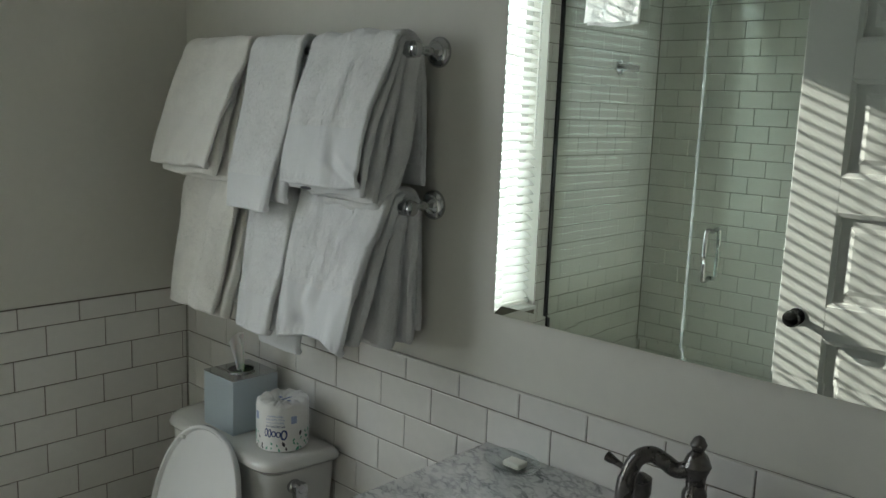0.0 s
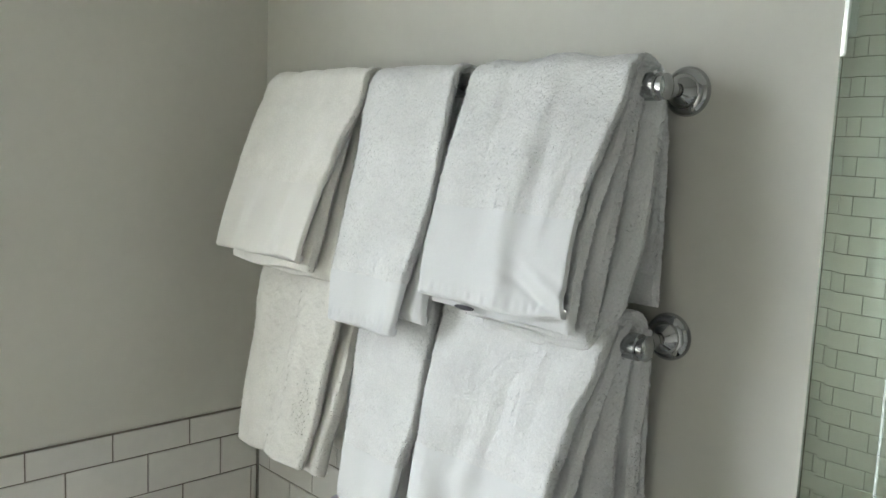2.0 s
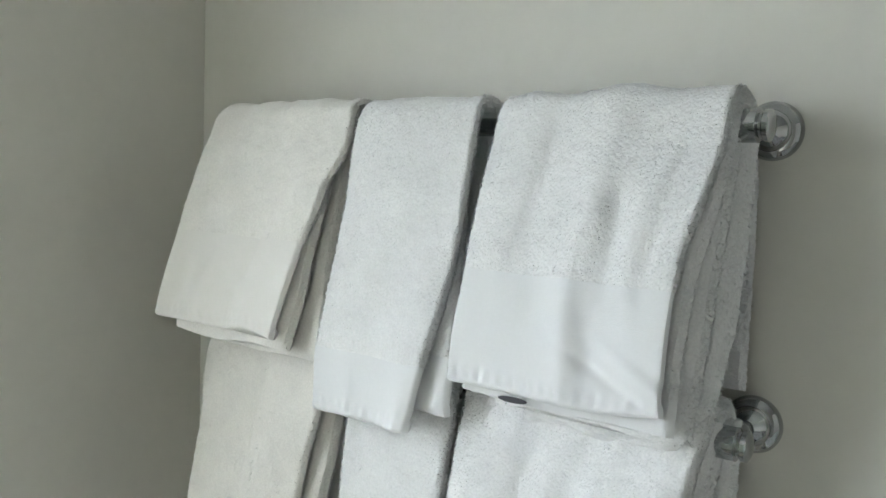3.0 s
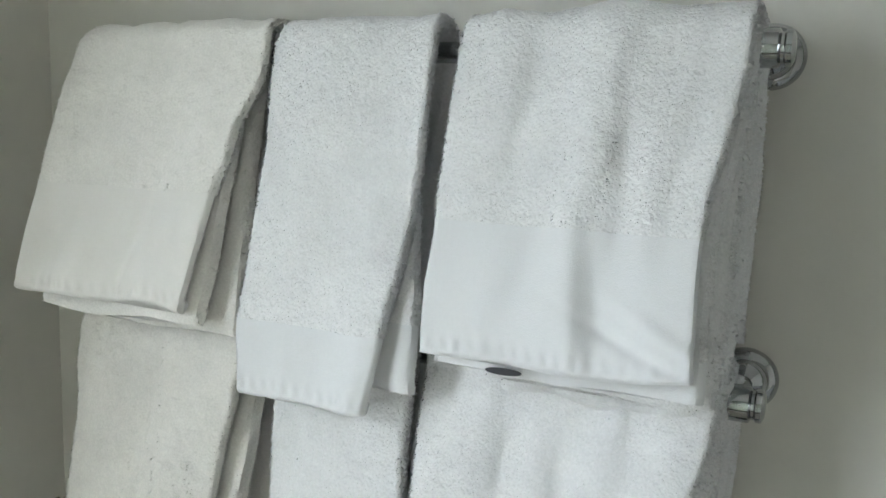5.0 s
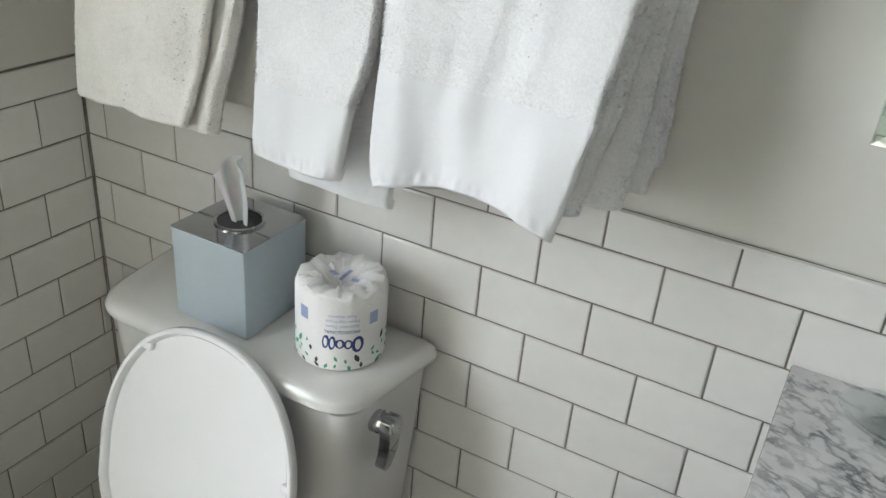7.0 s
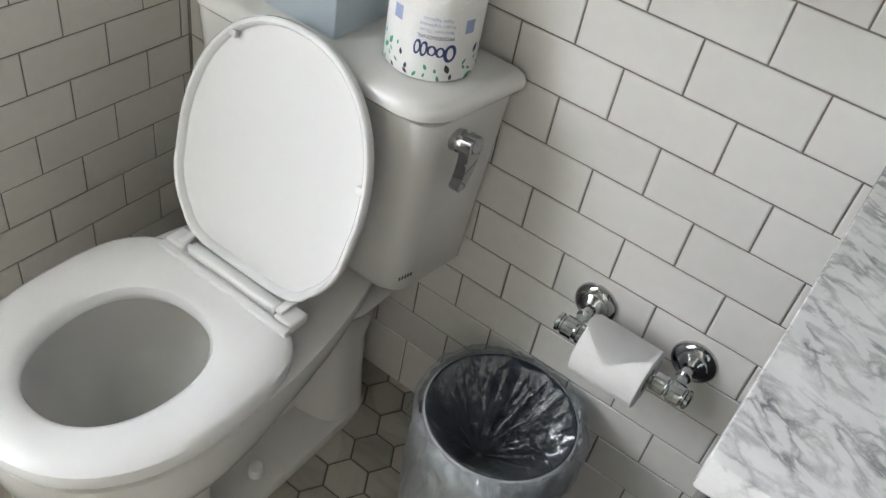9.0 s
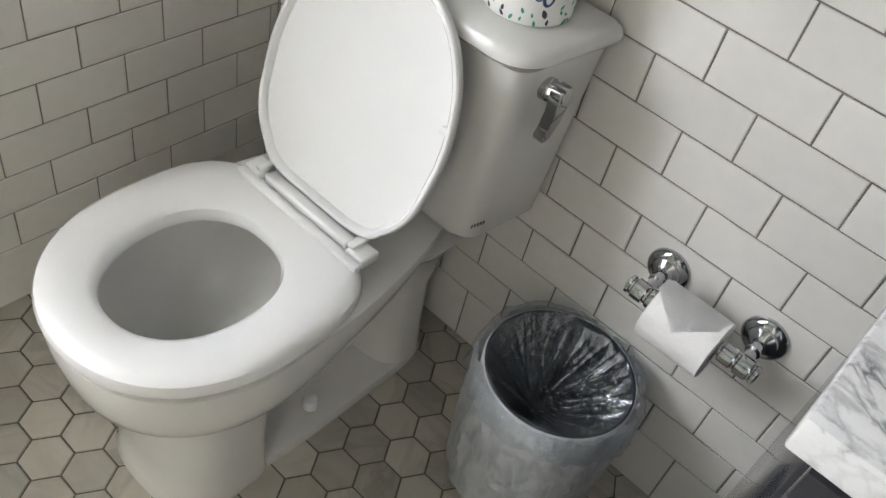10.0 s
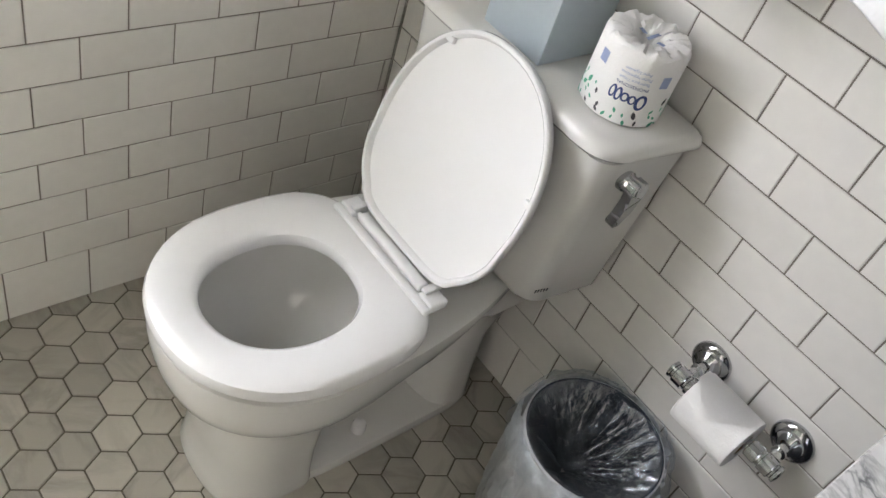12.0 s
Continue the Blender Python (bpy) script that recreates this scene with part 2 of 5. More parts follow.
    b.inputs["Roughness"].default_value = rough
    return m


TERRY = terry("terry_cloth", (0.80, 0.805, 0.805))
CREAM = terry("terry_cloth_warm", (0.82, 0.805, 0.765), 0.3)
BLIND = thin_matter("blind_slat", (0.88, 0.88, 0.86))
LOOPS, LOOPSWARM = thin_matter("terry_loops", (0.88, 0.885, 0.885)), thin_matter("terry_loops_warm", (0.88, 0.87, 0.83))
LINER = film_material("bin_liner", 0.26, 0.5, 0.30, 0.13)
LINERIN = film_material("bin_liner_inside", 0.84, 0.055, 0.14, 0.12)
SEAL = film_material("edge_seal", 0.6, 0.16, 0.2, 0.2)
MIRROR = mirror_material()
GLASS = glass_material("shower_glass", (0.94, 0.975, 0.955, 1), 1.42)
PANE = glass_material("window_pane", (0.95, 0.97, 0.97, 1))
DISHGLASS = glass_material("dish_glass", (0.93, 0.955, 0.95, 1), 1.4)
COUNTER = marble_material("grey_veined_marble", (0.72, 0.72, 0.71), (0.10, 0.11, 0.115), 58.0, 0.8, 0.12, turn=66.0, along=0.5)
HEXSTONE = marble_material("honed_marble_tile", (0.49, 0.465, 0.405), (0.23, 0.21, 0.18), 16.0, 0.5, 0.28, island=0.2)


# ---- building helpers ----
def thing(name, label, category, group="", kind="", at=(0, 0, 0)):
    ob = new(name)
    ob.location = at
    return tagged(ob, label, category, group, kind)


def finish(name, bm, material, smooth=True):
    bmesh.ops.recalc_face_normals(bm, faces=bm.faces)
    me = bpy.data.meshes.new(name)
    bm.to_mesh(me)
    bm.free()
    me.materials.append(material)
    if smooth:
        me.polygons.foreach_set("use_smooth", [True] * len(me.polygons))
        me.set_sharp_from_angle(angle=radians(38))
    return me


def part(name, bm, material, parent, label="", smooth=True):
    ob = new(name, finish(name, bm, material, smooth))
    ob.parent = parent
    if label:
        ob["label"] = label
    return ob


def solo(name, bm, material, label, category, group="", kind="", smooth=True):
    return tagged(new(name, finish(name, bm, material, smooth)), label, category, group, kind)


def box(bm, x0, x1, y0, y1, z0, z1, bevel=0.0, seg=2):
    vs = [bm.verts.new((x, y, z)) for z in (z0, z1) for y in (y0, y1) for x in (x0, x1)]
    fs = [bm.faces.new([vs[i] for i in f]) for f in ((0, 2, 3, 1), (4, 5, 7, 6), (0, 1, 5, 4), (2, 6, 7, 3), (0, 4, 6, 2), (1, 3, 7, 5))]
    if bevel:
        es = {e for f in fs for e in f.edges}
        bmesh.ops.bevel(bm, geom=list(es), offset=bevel, segments=seg, affect="EDGES", profile=0.5)
    return bm


def loft(bm, rings, cap0=True, cap1=True, closed=True):
    vr = [[bm.verts.new(p) for p in r] for r in rings]
    n = len(vr[0])
    for a, b in zip(vr, vr[1:]):
        for i in range(n if closed else n - 1):
            j = (i + 1) % n
            bm.faces.new((a[i], a[j], b[j], b[i]))
    if cap0:
        bm.faces.new(vr[0][::-1])
    if cap1:
        bm.faces.new(vr[-1])
    return bm


def lathe(bm, profile, m=None, seg=32, cap0=True, cap1=True):
    """profile: (radius, height) pairs round the z axis, then moved by m."""
    m = m or Matrix()
    rings = [[m @ Vector((max(r, 1e-4) * math.cos(2 * math.pi * i / seg), max(r, 1e-4) * math.sin(2 * math.pi * i / seg), z)) for i in range(seg)] for r, z in profile]
    return loft(bm, rings, cap0, cap1)


def tube(bm, pts, radii, seg=14):
    pts = [Vector(p) for p in pts]
    radii = radii if isinstance(radii, (list, tuple)) else [radii] * len(pts)
    rings = []
    for i, p in enumerate(pts):
        d = (pts[min(i + 1, len(pts) - 1)] - pts[max(i - 1, 0)]).normalized()
        q = d.to_track_quat("Z", "Y").to_matrix()
        rings.append([p + radii[i] * (q @ Vector((math.cos(2 * math.pi * k / seg), math.sin(2 * math.pi * k / seg), 0))) for k in range(seg)])
    return loft(bm, rings)


def smooth_path(pts, steps=8):
    """A Catmull-Rom line through the points."""
    pts = [Vector(p) for p in pts]
    out = []
    for i in range(len(pts) - 1):
        a, b, c, d = pts[max(i - 1, 0)], pts[i], pts[i + 1], pts[min(i + 2, len(pts) - 1)]
        for k in range(steps):
            t = k / steps
            out.append(0.5 * (2 * b + (c - a) * t + (2 * a - 5 * b + 4 * c - d) * t * t + (3 * b - a - 3 * c + d) * t ** 3))
    return out + [pts[-1]]


# ---- the room ----
P, H, D0, Z0, TOP, BASE = 0.1545, 0.0783, 0.043, 0.989, 1.0425, 0.128
XR, YB, ZC, YG, XS, YD = 2.55, -2.6, 2.45, -1.77, 1.15, -1.545   # right wall, shower back, ceiling, shower glass, shower side, door wall
WIN = (-1.69, -0.82, 0.72, 2.3)                     # the window in the left wall: y0, y1, z0, z1


def slab(name, boxes, material, label, category, kind="structure"):
    bm = bmesh.new()
    for b in boxes:
        box(bm, *b)
    return solo(name, bm, material, label, category, kind=kind, smooth=False)


wall_north = slab("wall_north", [(-0.15, XR + 0.15, 0.012, 0.13, 0.0, ZC)], PAINT, "greige painted plaster wall above a tile wainscot", "wall")
wall_west = slab("wall_west", [(-0.15, -0.005, YB - 0.15, WIN[0], 0, ZC), (-0.15, -0.005, WIN[1], 0.012, 0, ZC), (-0.15, -0.005, WIN[0], WIN[1], 0, WIN[2]), (-0.15, -0.005, WIN[0], WIN[1], WIN[3], ZC)], PAINT, "greige painted wall with a window beside the shower", "wall")
wall_east = slab("wall_east", [(XR, XR + 0.15, YD - 0.12, 0.13, 0, ZC)], PAINT, "plain greige painted wall closing the room", "wall")
DOORX0, DOORX1 = 1.16, 1.87
wall_south = slab("wall_south", [(DOORX1, XR, YD - 0.12, YD, 0, ZC), (DOORX0, DOORX1, YD - 0.12, YD, 2.06, ZC)], PAINT, "greige painted wall with the door opening", "wall")
wall_shower_back = slab("wall_shower_back", [(-0.15, XS + 0.1, YB - 0.15, YB - 0.006, 0, ZC)], GROUT, "shower back wall under white tiles", "wall")
wall_shower_side = slab("wall_shower_side", [(XS, XS + 0.1, YB - 0.006, YD - 0.03, 0, ZC)], PAINT, "plain wall at the end of the shower", "wall")
wall_hall = slab("wall_hall", [(XS + 0.1, XR + 0.15, -3.1, -3.0, 0, ZC), (XR, XR + 0.15, -3.0, YD - 0.12, 0, ZC)], PAINT, "plain hallway wall beyond the door", "wall")
ceiling = slab("ceiling", [(-0.15, XR + 0.15, -3.1, 0.13, ZC, ZC + 0.1)], CEIL, "plain white painted ceiling", "ceiling")
floor = slab("floor", [(-0.15, XR + 0.15, -3.1, 0.13, -0.12, -0.0025)], FLOORGROUT, "honed marble hexagon floor with grey-brown joints", "floor")
grout_north = part("grout_bed", box(bmesh.new(), -0.001, XR, 0.0022, 0.0119, 0, TOP - 0.001), GROUT, wall_north, smooth=False)
part("tile_cap", box(bmesh.new(), 0.001, XR, 0.0004, 0.0092, TOP - 0.004, TOP - 0.0004, 0.001, 1), TILE, wall_north)
grout_west = part("grout_bed", box(bmesh.new(), -0.0049, -0.0022, WIN[1], 0.0, 0, TOP + 0.002), GROUT, wall_west, smooth=False)
bm = bmesh.new()
for b in ((-0.0049, -0.0022, YB, WIN[0], 0, ZC), (-0.0049, -0.0022, WIN[0], WIN[1], 0, WIN[2])):
    box(bm, *b)
part("grout_bed", bm, GROUT, wall_west, smooth=False)

ground = slab("ground", [(-160, -0.6, -80, 80, -3.2, -3.0)], SOIL, "pale open ground outside the window", "ground")

# added glowing sheet: its emission stands in for the bright outdoors behind the slats
glow = bpy.data.materials.new("backdrop_glow")
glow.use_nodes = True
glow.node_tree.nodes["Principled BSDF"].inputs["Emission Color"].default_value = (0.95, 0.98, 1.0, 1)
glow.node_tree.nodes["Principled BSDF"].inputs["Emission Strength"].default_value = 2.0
backdrop = slab("backdrop", [(-8.1, -8.0, -70, 12, -3.0, 2.9)], glow, "plain glowing backdrop outside the window", "backdrop")

# ---- window, its blind ----
window_1 = thing("window_1", "sunlit white window set in the tiled wall behind a blind", "window", kind="structure")
bm = bmesh.new()
for b in ((-0.13, -0.09, WIN[0], WIN[0] + 0.05, WIN[2], WIN[3]), (-0.13, -0.09, WIN[1] - 0.05, WIN[1], WIN[2], WIN[3]), (-0.13, -0.09, WIN[0] + 0.05, WIN[1] - 0.05, WIN[2], WIN[2] + 0.05), (-0.13, -0.09, WIN[0] + 0.05, WIN[1] - 0.05, WIN[3] - 0.05, WIN[3])):
    box(bm, *b)
part("window_frame", bm, DOORP, window_1, smooth=False)
pane = part("pane", box(bmesh.new(), -0.112, -0.108, WIN[0] + 0.05, WIN[1] - 0.05, WIN[2] + 0.05, WIN[3] - 0.05), PANE, window_1, smooth=False)
pane.visible_shadow = False
part("window_sill", box(bmesh.new(), -0.09, 0.012, WIN[0] + 0.002, WIN[1] - 0.002, WIN[2] + 0.0, WIN[2] + 0.018, 0.004), DOORP, window_1)

SLAT = 0.0375
blind = thing("window_blind", "white slatted blind lowered in the window, slats half open", "blind", at=(0, 0, 0))
part("headrail", box(bmesh.new(), -0.075, -0.02, WIN[0] + 0.006, WIN[1] - 0.006, WIN[3] - 0.05, WIN[3] - 0.002, 0.004), BLIND, blind)
part("bottom_rail", box(bmesh.new(), -0.07, -0.025, WIN[0] + 0.008, WIN[1] - 0.008, WIN[2] + 0.024, WIN[2] + 0.04, 0.004), BLIND, blind)


def slat_mesh():
    bm = bmesh.new()
    half, prof = 0.021, []
    for k in range(7):
        u = -1 + 2 * k / 6
        prof.append((u * half, 0.0022 * (1 - u * u)))
    rot = radians(-34)
    ring = [(x, z) for x, z in prof] + [(x, z - 0.0022) for x, z in prof[::-1]]
    ring = [(x * math.cos(rot) - z * math.sin(rot), x * math.sin(rot) + z * math.cos(rot)) for x, z in ring]
    loft(bm, [[(x, y, z) for x, z in ring] for y in (WIN[0] + 0.008, WIN[1] - 0.008)])
    return finish("slat", bm, BLIND)


SLATMESH = slat_mesh()
zs = WIN[2] + 0.06
while zs < WIN[3] - 0.06:
    ob = new("slat", SLATMESH)
    ob.parent, ob.location = blind, (-0.048, 0, zs)
    zs += SLAT
for y in (WIN[0] + 0.12, WIN[1] - 0.12):
    part("cord", tube(bmesh.new(), [(-0.0735, y, WIN[2] + 0.03), (-0.0735, y, WIN[3] - 0.03)], 0.0012, 6), BLIND, blind)
part("wand", tube(bmesh.new(), [(-0.012, WIN[0] + 0.05, 1.42), (-0.012, WIN[0] + 0.05, WIN[3] - 0.03)], 0.004, 8), BLIND, blind)

# ---- shower enclosure ----
shower = thing("shower_screen", "frameless clear glass shower screen with a chrome pull", "shower screen")
g1 = part("fixed_panel", box(bmesh.new(), 0.004, 0.655, YG - 0.005, YG + 0.005, 0.1, 2.2), GLASS, shower, smooth=False)
g2 = part("glass_door", box(bmesh.new(), 0.661, XS - 0.004, YG - 0.005, YG + 0.005, 0.1, 2.2), GLASS, shower, smooth=False)
for g in (g1, g2):
    g.visible_shadow = False
bm = tube(bmesh.new(), smooth_path([(0.746, YG + 0.006, 1.15), (0.746, YG + 0.04, 1.155), (0.746, YG + 0.055, 1.13), (0.746, YG + 0.055, 0.99), (0.746, YG + 0.04, 0.965), (0.746, YG + 0.006, 0.97)], 6), 0.0085, 12)
part("pull_handle", bm, CHROME, g2, "chrome D-shaped pull handle")
bm = tube(bmesh.new(), smooth_path([(0.746, YG - 0.006, 1.15), (0.746, YG - 0.04, 1.155), (0.746, YG - 0.055, 1.13), (0.746, YG - 0.055, 0.99), (0.746, YG - 0.04, 0.965), (0.746, YG - 0.006, 0.97)], 6), 0.0085, 12)
part("pull_handle", bm, CHROME, g2, "chrome D-shaped pull handle")
part("edge_seal", box(bmesh.new(), 0.6553, 0.6607, YG - 0.0075, YG + 0.0075, 0.1, 2.2, 0.001, 1), SEAL, g2, "pale clear plastic edge seal")
part("wall_channel", box(bmesh.new(), 0.0005, 0.008, YG - 0.011, YG + 0.011, 0.1, 2.2), INK, g1, smooth=False)
solo("shower_kerb", box(bmesh.new(), 0.001, XS, YG - 0.06, YG + 0.05, 0.0, 0.1, 0.004), COUNTER, "low marble kerb under the shower glass", "kerb")
valve = thing("shower_valve", "small chrome shower fitting on the tiled wall", "shower fitting")
mv = pose(0.0, -2.25, 1.78, 0, 90, 0)
part("flange", lathe(bmesh.new(), [(0.034, 0.001), (0.034, 0.006), (0.02, 0.014), (0.014, 0.03), (0.012, 0.07)], mv, 20), CHROME, valve)
part("outlet", tube(bmesh.new(), [(0.06, -2.29, 1.775), (0.06, -2.2, 1.785)], [0.02, 0.014], 14), CHROME, valve)

# ---- panelled door, standing ajar ----
door_1 = thing("door_1", "white painted panelled door standing ajar, black knob", "door", kind="structure", at=(DOORX1 - 0.02, YD + 0.03, 0))
door_1.rotation_euler = (0, 0, radians(-3))
W, T = 0.72, 0.036
STILE = 0.145
rails = [(0.02, 0.2), (0.50, 0.61), (0.90, 1.01), (1.30, 1.41), (1.70, 1.81), (1.96, 2.03)]
bm = bmesh.new()
box(bm, -W, -W + STILE, -T / 2, T / 2, 0.02, 2.03, 0.002, 1)
box(bm, -STILE, 0, -T / 2, T / 2, 0.02, 2.03, 0.002, 1)
for a, b in rails:
    box(bm, -W + STILE, -STILE, -T / 2, T / 2, a, b, 0.002, 1)
part("door_frame", bm, DOORP, door_1)
for (a0, a1), (b0, b1) in zip(rails, rails[1:]):
    bm = bmesh.new()
    x0, x1, z0, z1 = -W + STILE, -STILE, a1, b0
    for side in (1, -1):
        rings = []
        for inset, d in ((0, 0.017), (0.012, 0.012), (0.014, 0.003), (0.04, 0.003), (0.055, 0.009)):
            rings.append([(x0 + inset, side * d, z0 + inset), (x1 - inset, side * d, z0 + inset), (x1 - inset, side * d, z1 - inset), (x0 + inset, side * d, z1 - inset)])
        loft(bm, rings, cap0=False)
    part("panel", bm, DOORP, door_1, smooth=False)
knob = part("door_knob", lathe(bmesh.new(), [(0.027, 0.0), (0.027, 0.004), (0.012, 0.01), (0.011, 0.028), (0.022, 0.036), (0.028, 0.05), (0.024, 0.062), (0.01, 0.068)], pose(-W + 0.06, T / 2, 0.96, -90, 0, 0), 24), BLACK, door_1, "black round door knob")

# ---- vanity, mirror, tap ----
VX, VY, VZ = 1.13, -0.558, 0.922
solo("countertop", box(bmesh.new(), VX, 2.45, VY, -0.0005, VZ - 0.033, VZ, 0.003), COUNTER, "grey veined white marble countertop on the vanity", "countertop")
vanity = thing("vanity_cabinet", "dark lacquered vanity cabinet under a marble top", "vanity cabinet")
part("body", box(bmesh.new(), VX + 0.018, 2.44, VY + 0.03, -0.001, 0.08, VZ - 0.0335, 0.002), VANITY, vanity)
part("plinth", box(bmesh.new(), VX + 0.03, 2.43, VY + 0.08, -0.002, 0.0, 0.08), VANITY, vanity, smooth=False)
for x0, x1 in ((VX + 0.022, 1.785), (1.789, 2.436)):
    d = part("door", box(bmesh.new(), x0, x1, VY + 0.012, VY + 0.0295, 0.1, VZ - 0.05, 0.002), VANITY, vanity)
    part("handle", tube(bmesh.new(), [(0.5 * (x0 + x1) - 0.05, VY + 0.0, 0.75), (0.5 * (x0 + x1) + 0.05, VY, 0.75)], 0.005, 10), CHROME, d)

mirror = thing("wall_mirror", "large frameless wall mirror above the marble counter", "mirror")
MX0, MX1, MZ0, MZ1, BV = 1.135, 2.10, 1.186, 2.1, 0.018
bm = bmesh.new()
yb, yf, ye = 0.0115, -0.007, -0.0067
loft(bm, [[(MX0, yb, MZ0), (MX1, yb, MZ0), (MX1, yb, MZ1), (MX0, yb, MZ1)], [(MX0, ye, MZ0), (MX1, ye, MZ0), (MX1, ye, MZ1), (MX0, ye, MZ1)], [(MX0 + BV, yf, MZ0 + BV), (MX1 - BV, yf, MZ0 + BV), (MX1 - BV, yf, MZ1 - BV), (MX0 + BV, yf, MZ1 - BV)]])
part("mirror_sheet", bm, MIRROR, mirror, smooth=False)
rng = random.Random(5)
for cx, w in ((1.172, 0.016), (1.196, 0.011)):
    bm = bmesh.new()
    ring = [(cx + w * math.cos(a) * rng.uniform(0.7, 1.1), MZ0 + 0.003 + max(-0.002, 0.0035 * math.sin(a) * rng.uniform(0.6, 1.2))) for a in [2 * math.pi * k / 14 for k in range(14)]]
    loft(bm, [[(x, -0.0052, z) for x, z in ring], [(x, -0.0067, z) for x, z in ring]])
    part("flaked_silver", bm, BLACK, mirror, "black flaked silvering")

tap = thing("basin_tap", "dark aged bronze bridge tap with an arched spout", "tap", at=(1.55, -0.09, VZ))
part("base", lathe(bmesh.new(), [(0.03, 0), (0.03, 0.006), (0.018, 0.014), (0.015, 0.06), (0.019, 0.075), (0.019, 0.09), (0.014, 0.1), (0.016, 0.12), (0.022, 0.135), (0.016, 0.15), (0.009, 0.158), (0.013, 0.168), (0.008, 0.178), (0.002, 0.182)], pose(0.06, 0, 0), 24), BRONZE, tap)
part("spout", tube(bmesh.new(), smooth_path([(0.06, 0, 0.14), (0.045, -0.004, 0.125), (0.03, -0.008, 0.121), (0.014, -0.014, 0.13), (-0.004, -0.024, 0.139), (-0.022, -0.036, 0.128), (-0.031, -0.044, 0.095), (-0.033, -0.047, 0.055)], 6), [0.013] * 36 + [0.015] * 7, 16), BRONZE, tap)
part("lever", tube(bmesh.new(), smooth_path([(-0.03, 0.0, 0.075), (-0.06, 0.0, 0.09), (-0.095, 0, 0.1)], 4), [0.005] * 6 + [0.006, 0.008, 0.009], 12), BRONZE, tap)
part("valve_body", lathe(bmesh.new(), [(0.024, 0), (0.024, 0.006), (0.014, 0.014), (0.013, 0.05), (0.017, 0.06), (0.017, 0.085), (0.006, 0.092)], pose(-0.03, 0, 0), 20), BRONZE, tap)

dish = thing("soap_dish", "oval clear glass soap dish on the marble counter", "soap dish", at=(1.243, -0.066, VZ))
bm = bmesh.new()
rings = []
for s, z in ((0.5, 0.0), (0.62, 0.001), (0.86, 0.007), (1.0, 0.016), (0.97, 0.0175), (0.84, 0.011), (0.6, 0.006)):
    rings.append([(0.062 * s * math.cos(a), 0.045 * s * math.sin(a), z) for a in [2 * math.pi * k / 36 for k in range(36)]])
part("bowl", loft(bm, rings), DISHGLASS, dish)
dish.rotation_euler = (0, 0, radians(-12))
solo("wrapped_soap", box(bmesh.new(), 1.232, 1.270, -0.082, -0.052, VZ + 0.0075, VZ + 0.019, 0.004), SOAP, "small wrapped guest soap in the glass dish", "soap").rotation_euler = (0, 0, 0)

# ---- towel rails ----
UP, LOW, OUT = 1.682, 1.376, 0.075


def rosette(parent, x, z, r=0.038, reach=OUT, name="rosette"):
    wall = 0.0115 if z > TOP else 0.0
    m = pose(x, wall, z, 90, 0, 0)
    reach += wall
    s = r / 0.038
    rs = part(name, lathe(bmesh.new(), [(0.038 * s, 0), (0.038 * s, 0.004), (0.036 * s, 0.0075), (0.031 * s, 0.011), (0.0265 * s, 0.0125), (0.0255 * s, 0.016), (0.018 * s, 0.021), (0.011 * s, 0.026)], m, 36), CHROME, parent)
    part("post", lathe(bmesh.new(), [(0.0115 * s, 0.02), (0.0085 * s, 0.03), (0.0085 * s, 0.034), (0.0125 * s, 0.038), (0.0125 * s, 0.042), (0.009 * s, 0.046), (0.009 * s, reach - 0.008)], m, 24), CHROME, rs)
    return rs


def knuckle(x, z, r=0.0165, end=1):
    """The turned end fitting of a rail, along x."""
    prof = [(0.0115, -0.032), (r * 0.93, -0.030), (r * 0.97, -0.012), (r * 0.8, -0.010), (r * 0.8, -0.007), (r, -0.005), (r, 0.013), (r * 0.8, 0.015), (r * 0.8, 0.0175), (r * 0.92, 0.019), (r * 0.92, 0.0235), (r * 0.6, 0.026), (0.002, 0.0265)]
    return lathe(bmesh.new(), prof, pose(x, -OUT, z, 0, 90 * end, 0), 28)


def towel_rail(z):
    rail = thing("towel_rail", "chrome towel rail with turned ends fixed to the wall", "towel rail", "chrome towel rails")
    for x, e in ((0.245, -1), (0.950, 1)):
        rosette(rail, x, z, 0.0305)
        part("end_fitting", knuckle(x, z, end=e), CHROME, rail)
    part("bar", tube(bmesh.new(), [(0.235, -OUT, z), (0.945, -OUT, z)], 0.0105, 20), CHROME, rail)
    return rail


towel_rail(UP)
towel_rail(LOW)


# ---- folded towels over the rails ----
PILE = {"outer_fold": 7000, "middle_fold": 5000, "inner_fold": 5000, "back_fold": 4000}


def lerp_table(table, s):
    for (s0, *a), (s1, *b) in zip(table, table[1:]):
        if s <= s1:
            t = 0 if s1 == s0 else min(1, max(0, (s - s0) / (s1 - s0)))
            t = t * t * (3 - 2 * t) * 0.5 + t * 0.5
            return [p + (q - p) * t for p, q in zip(a, b)]
    return list(table[-1][1:])


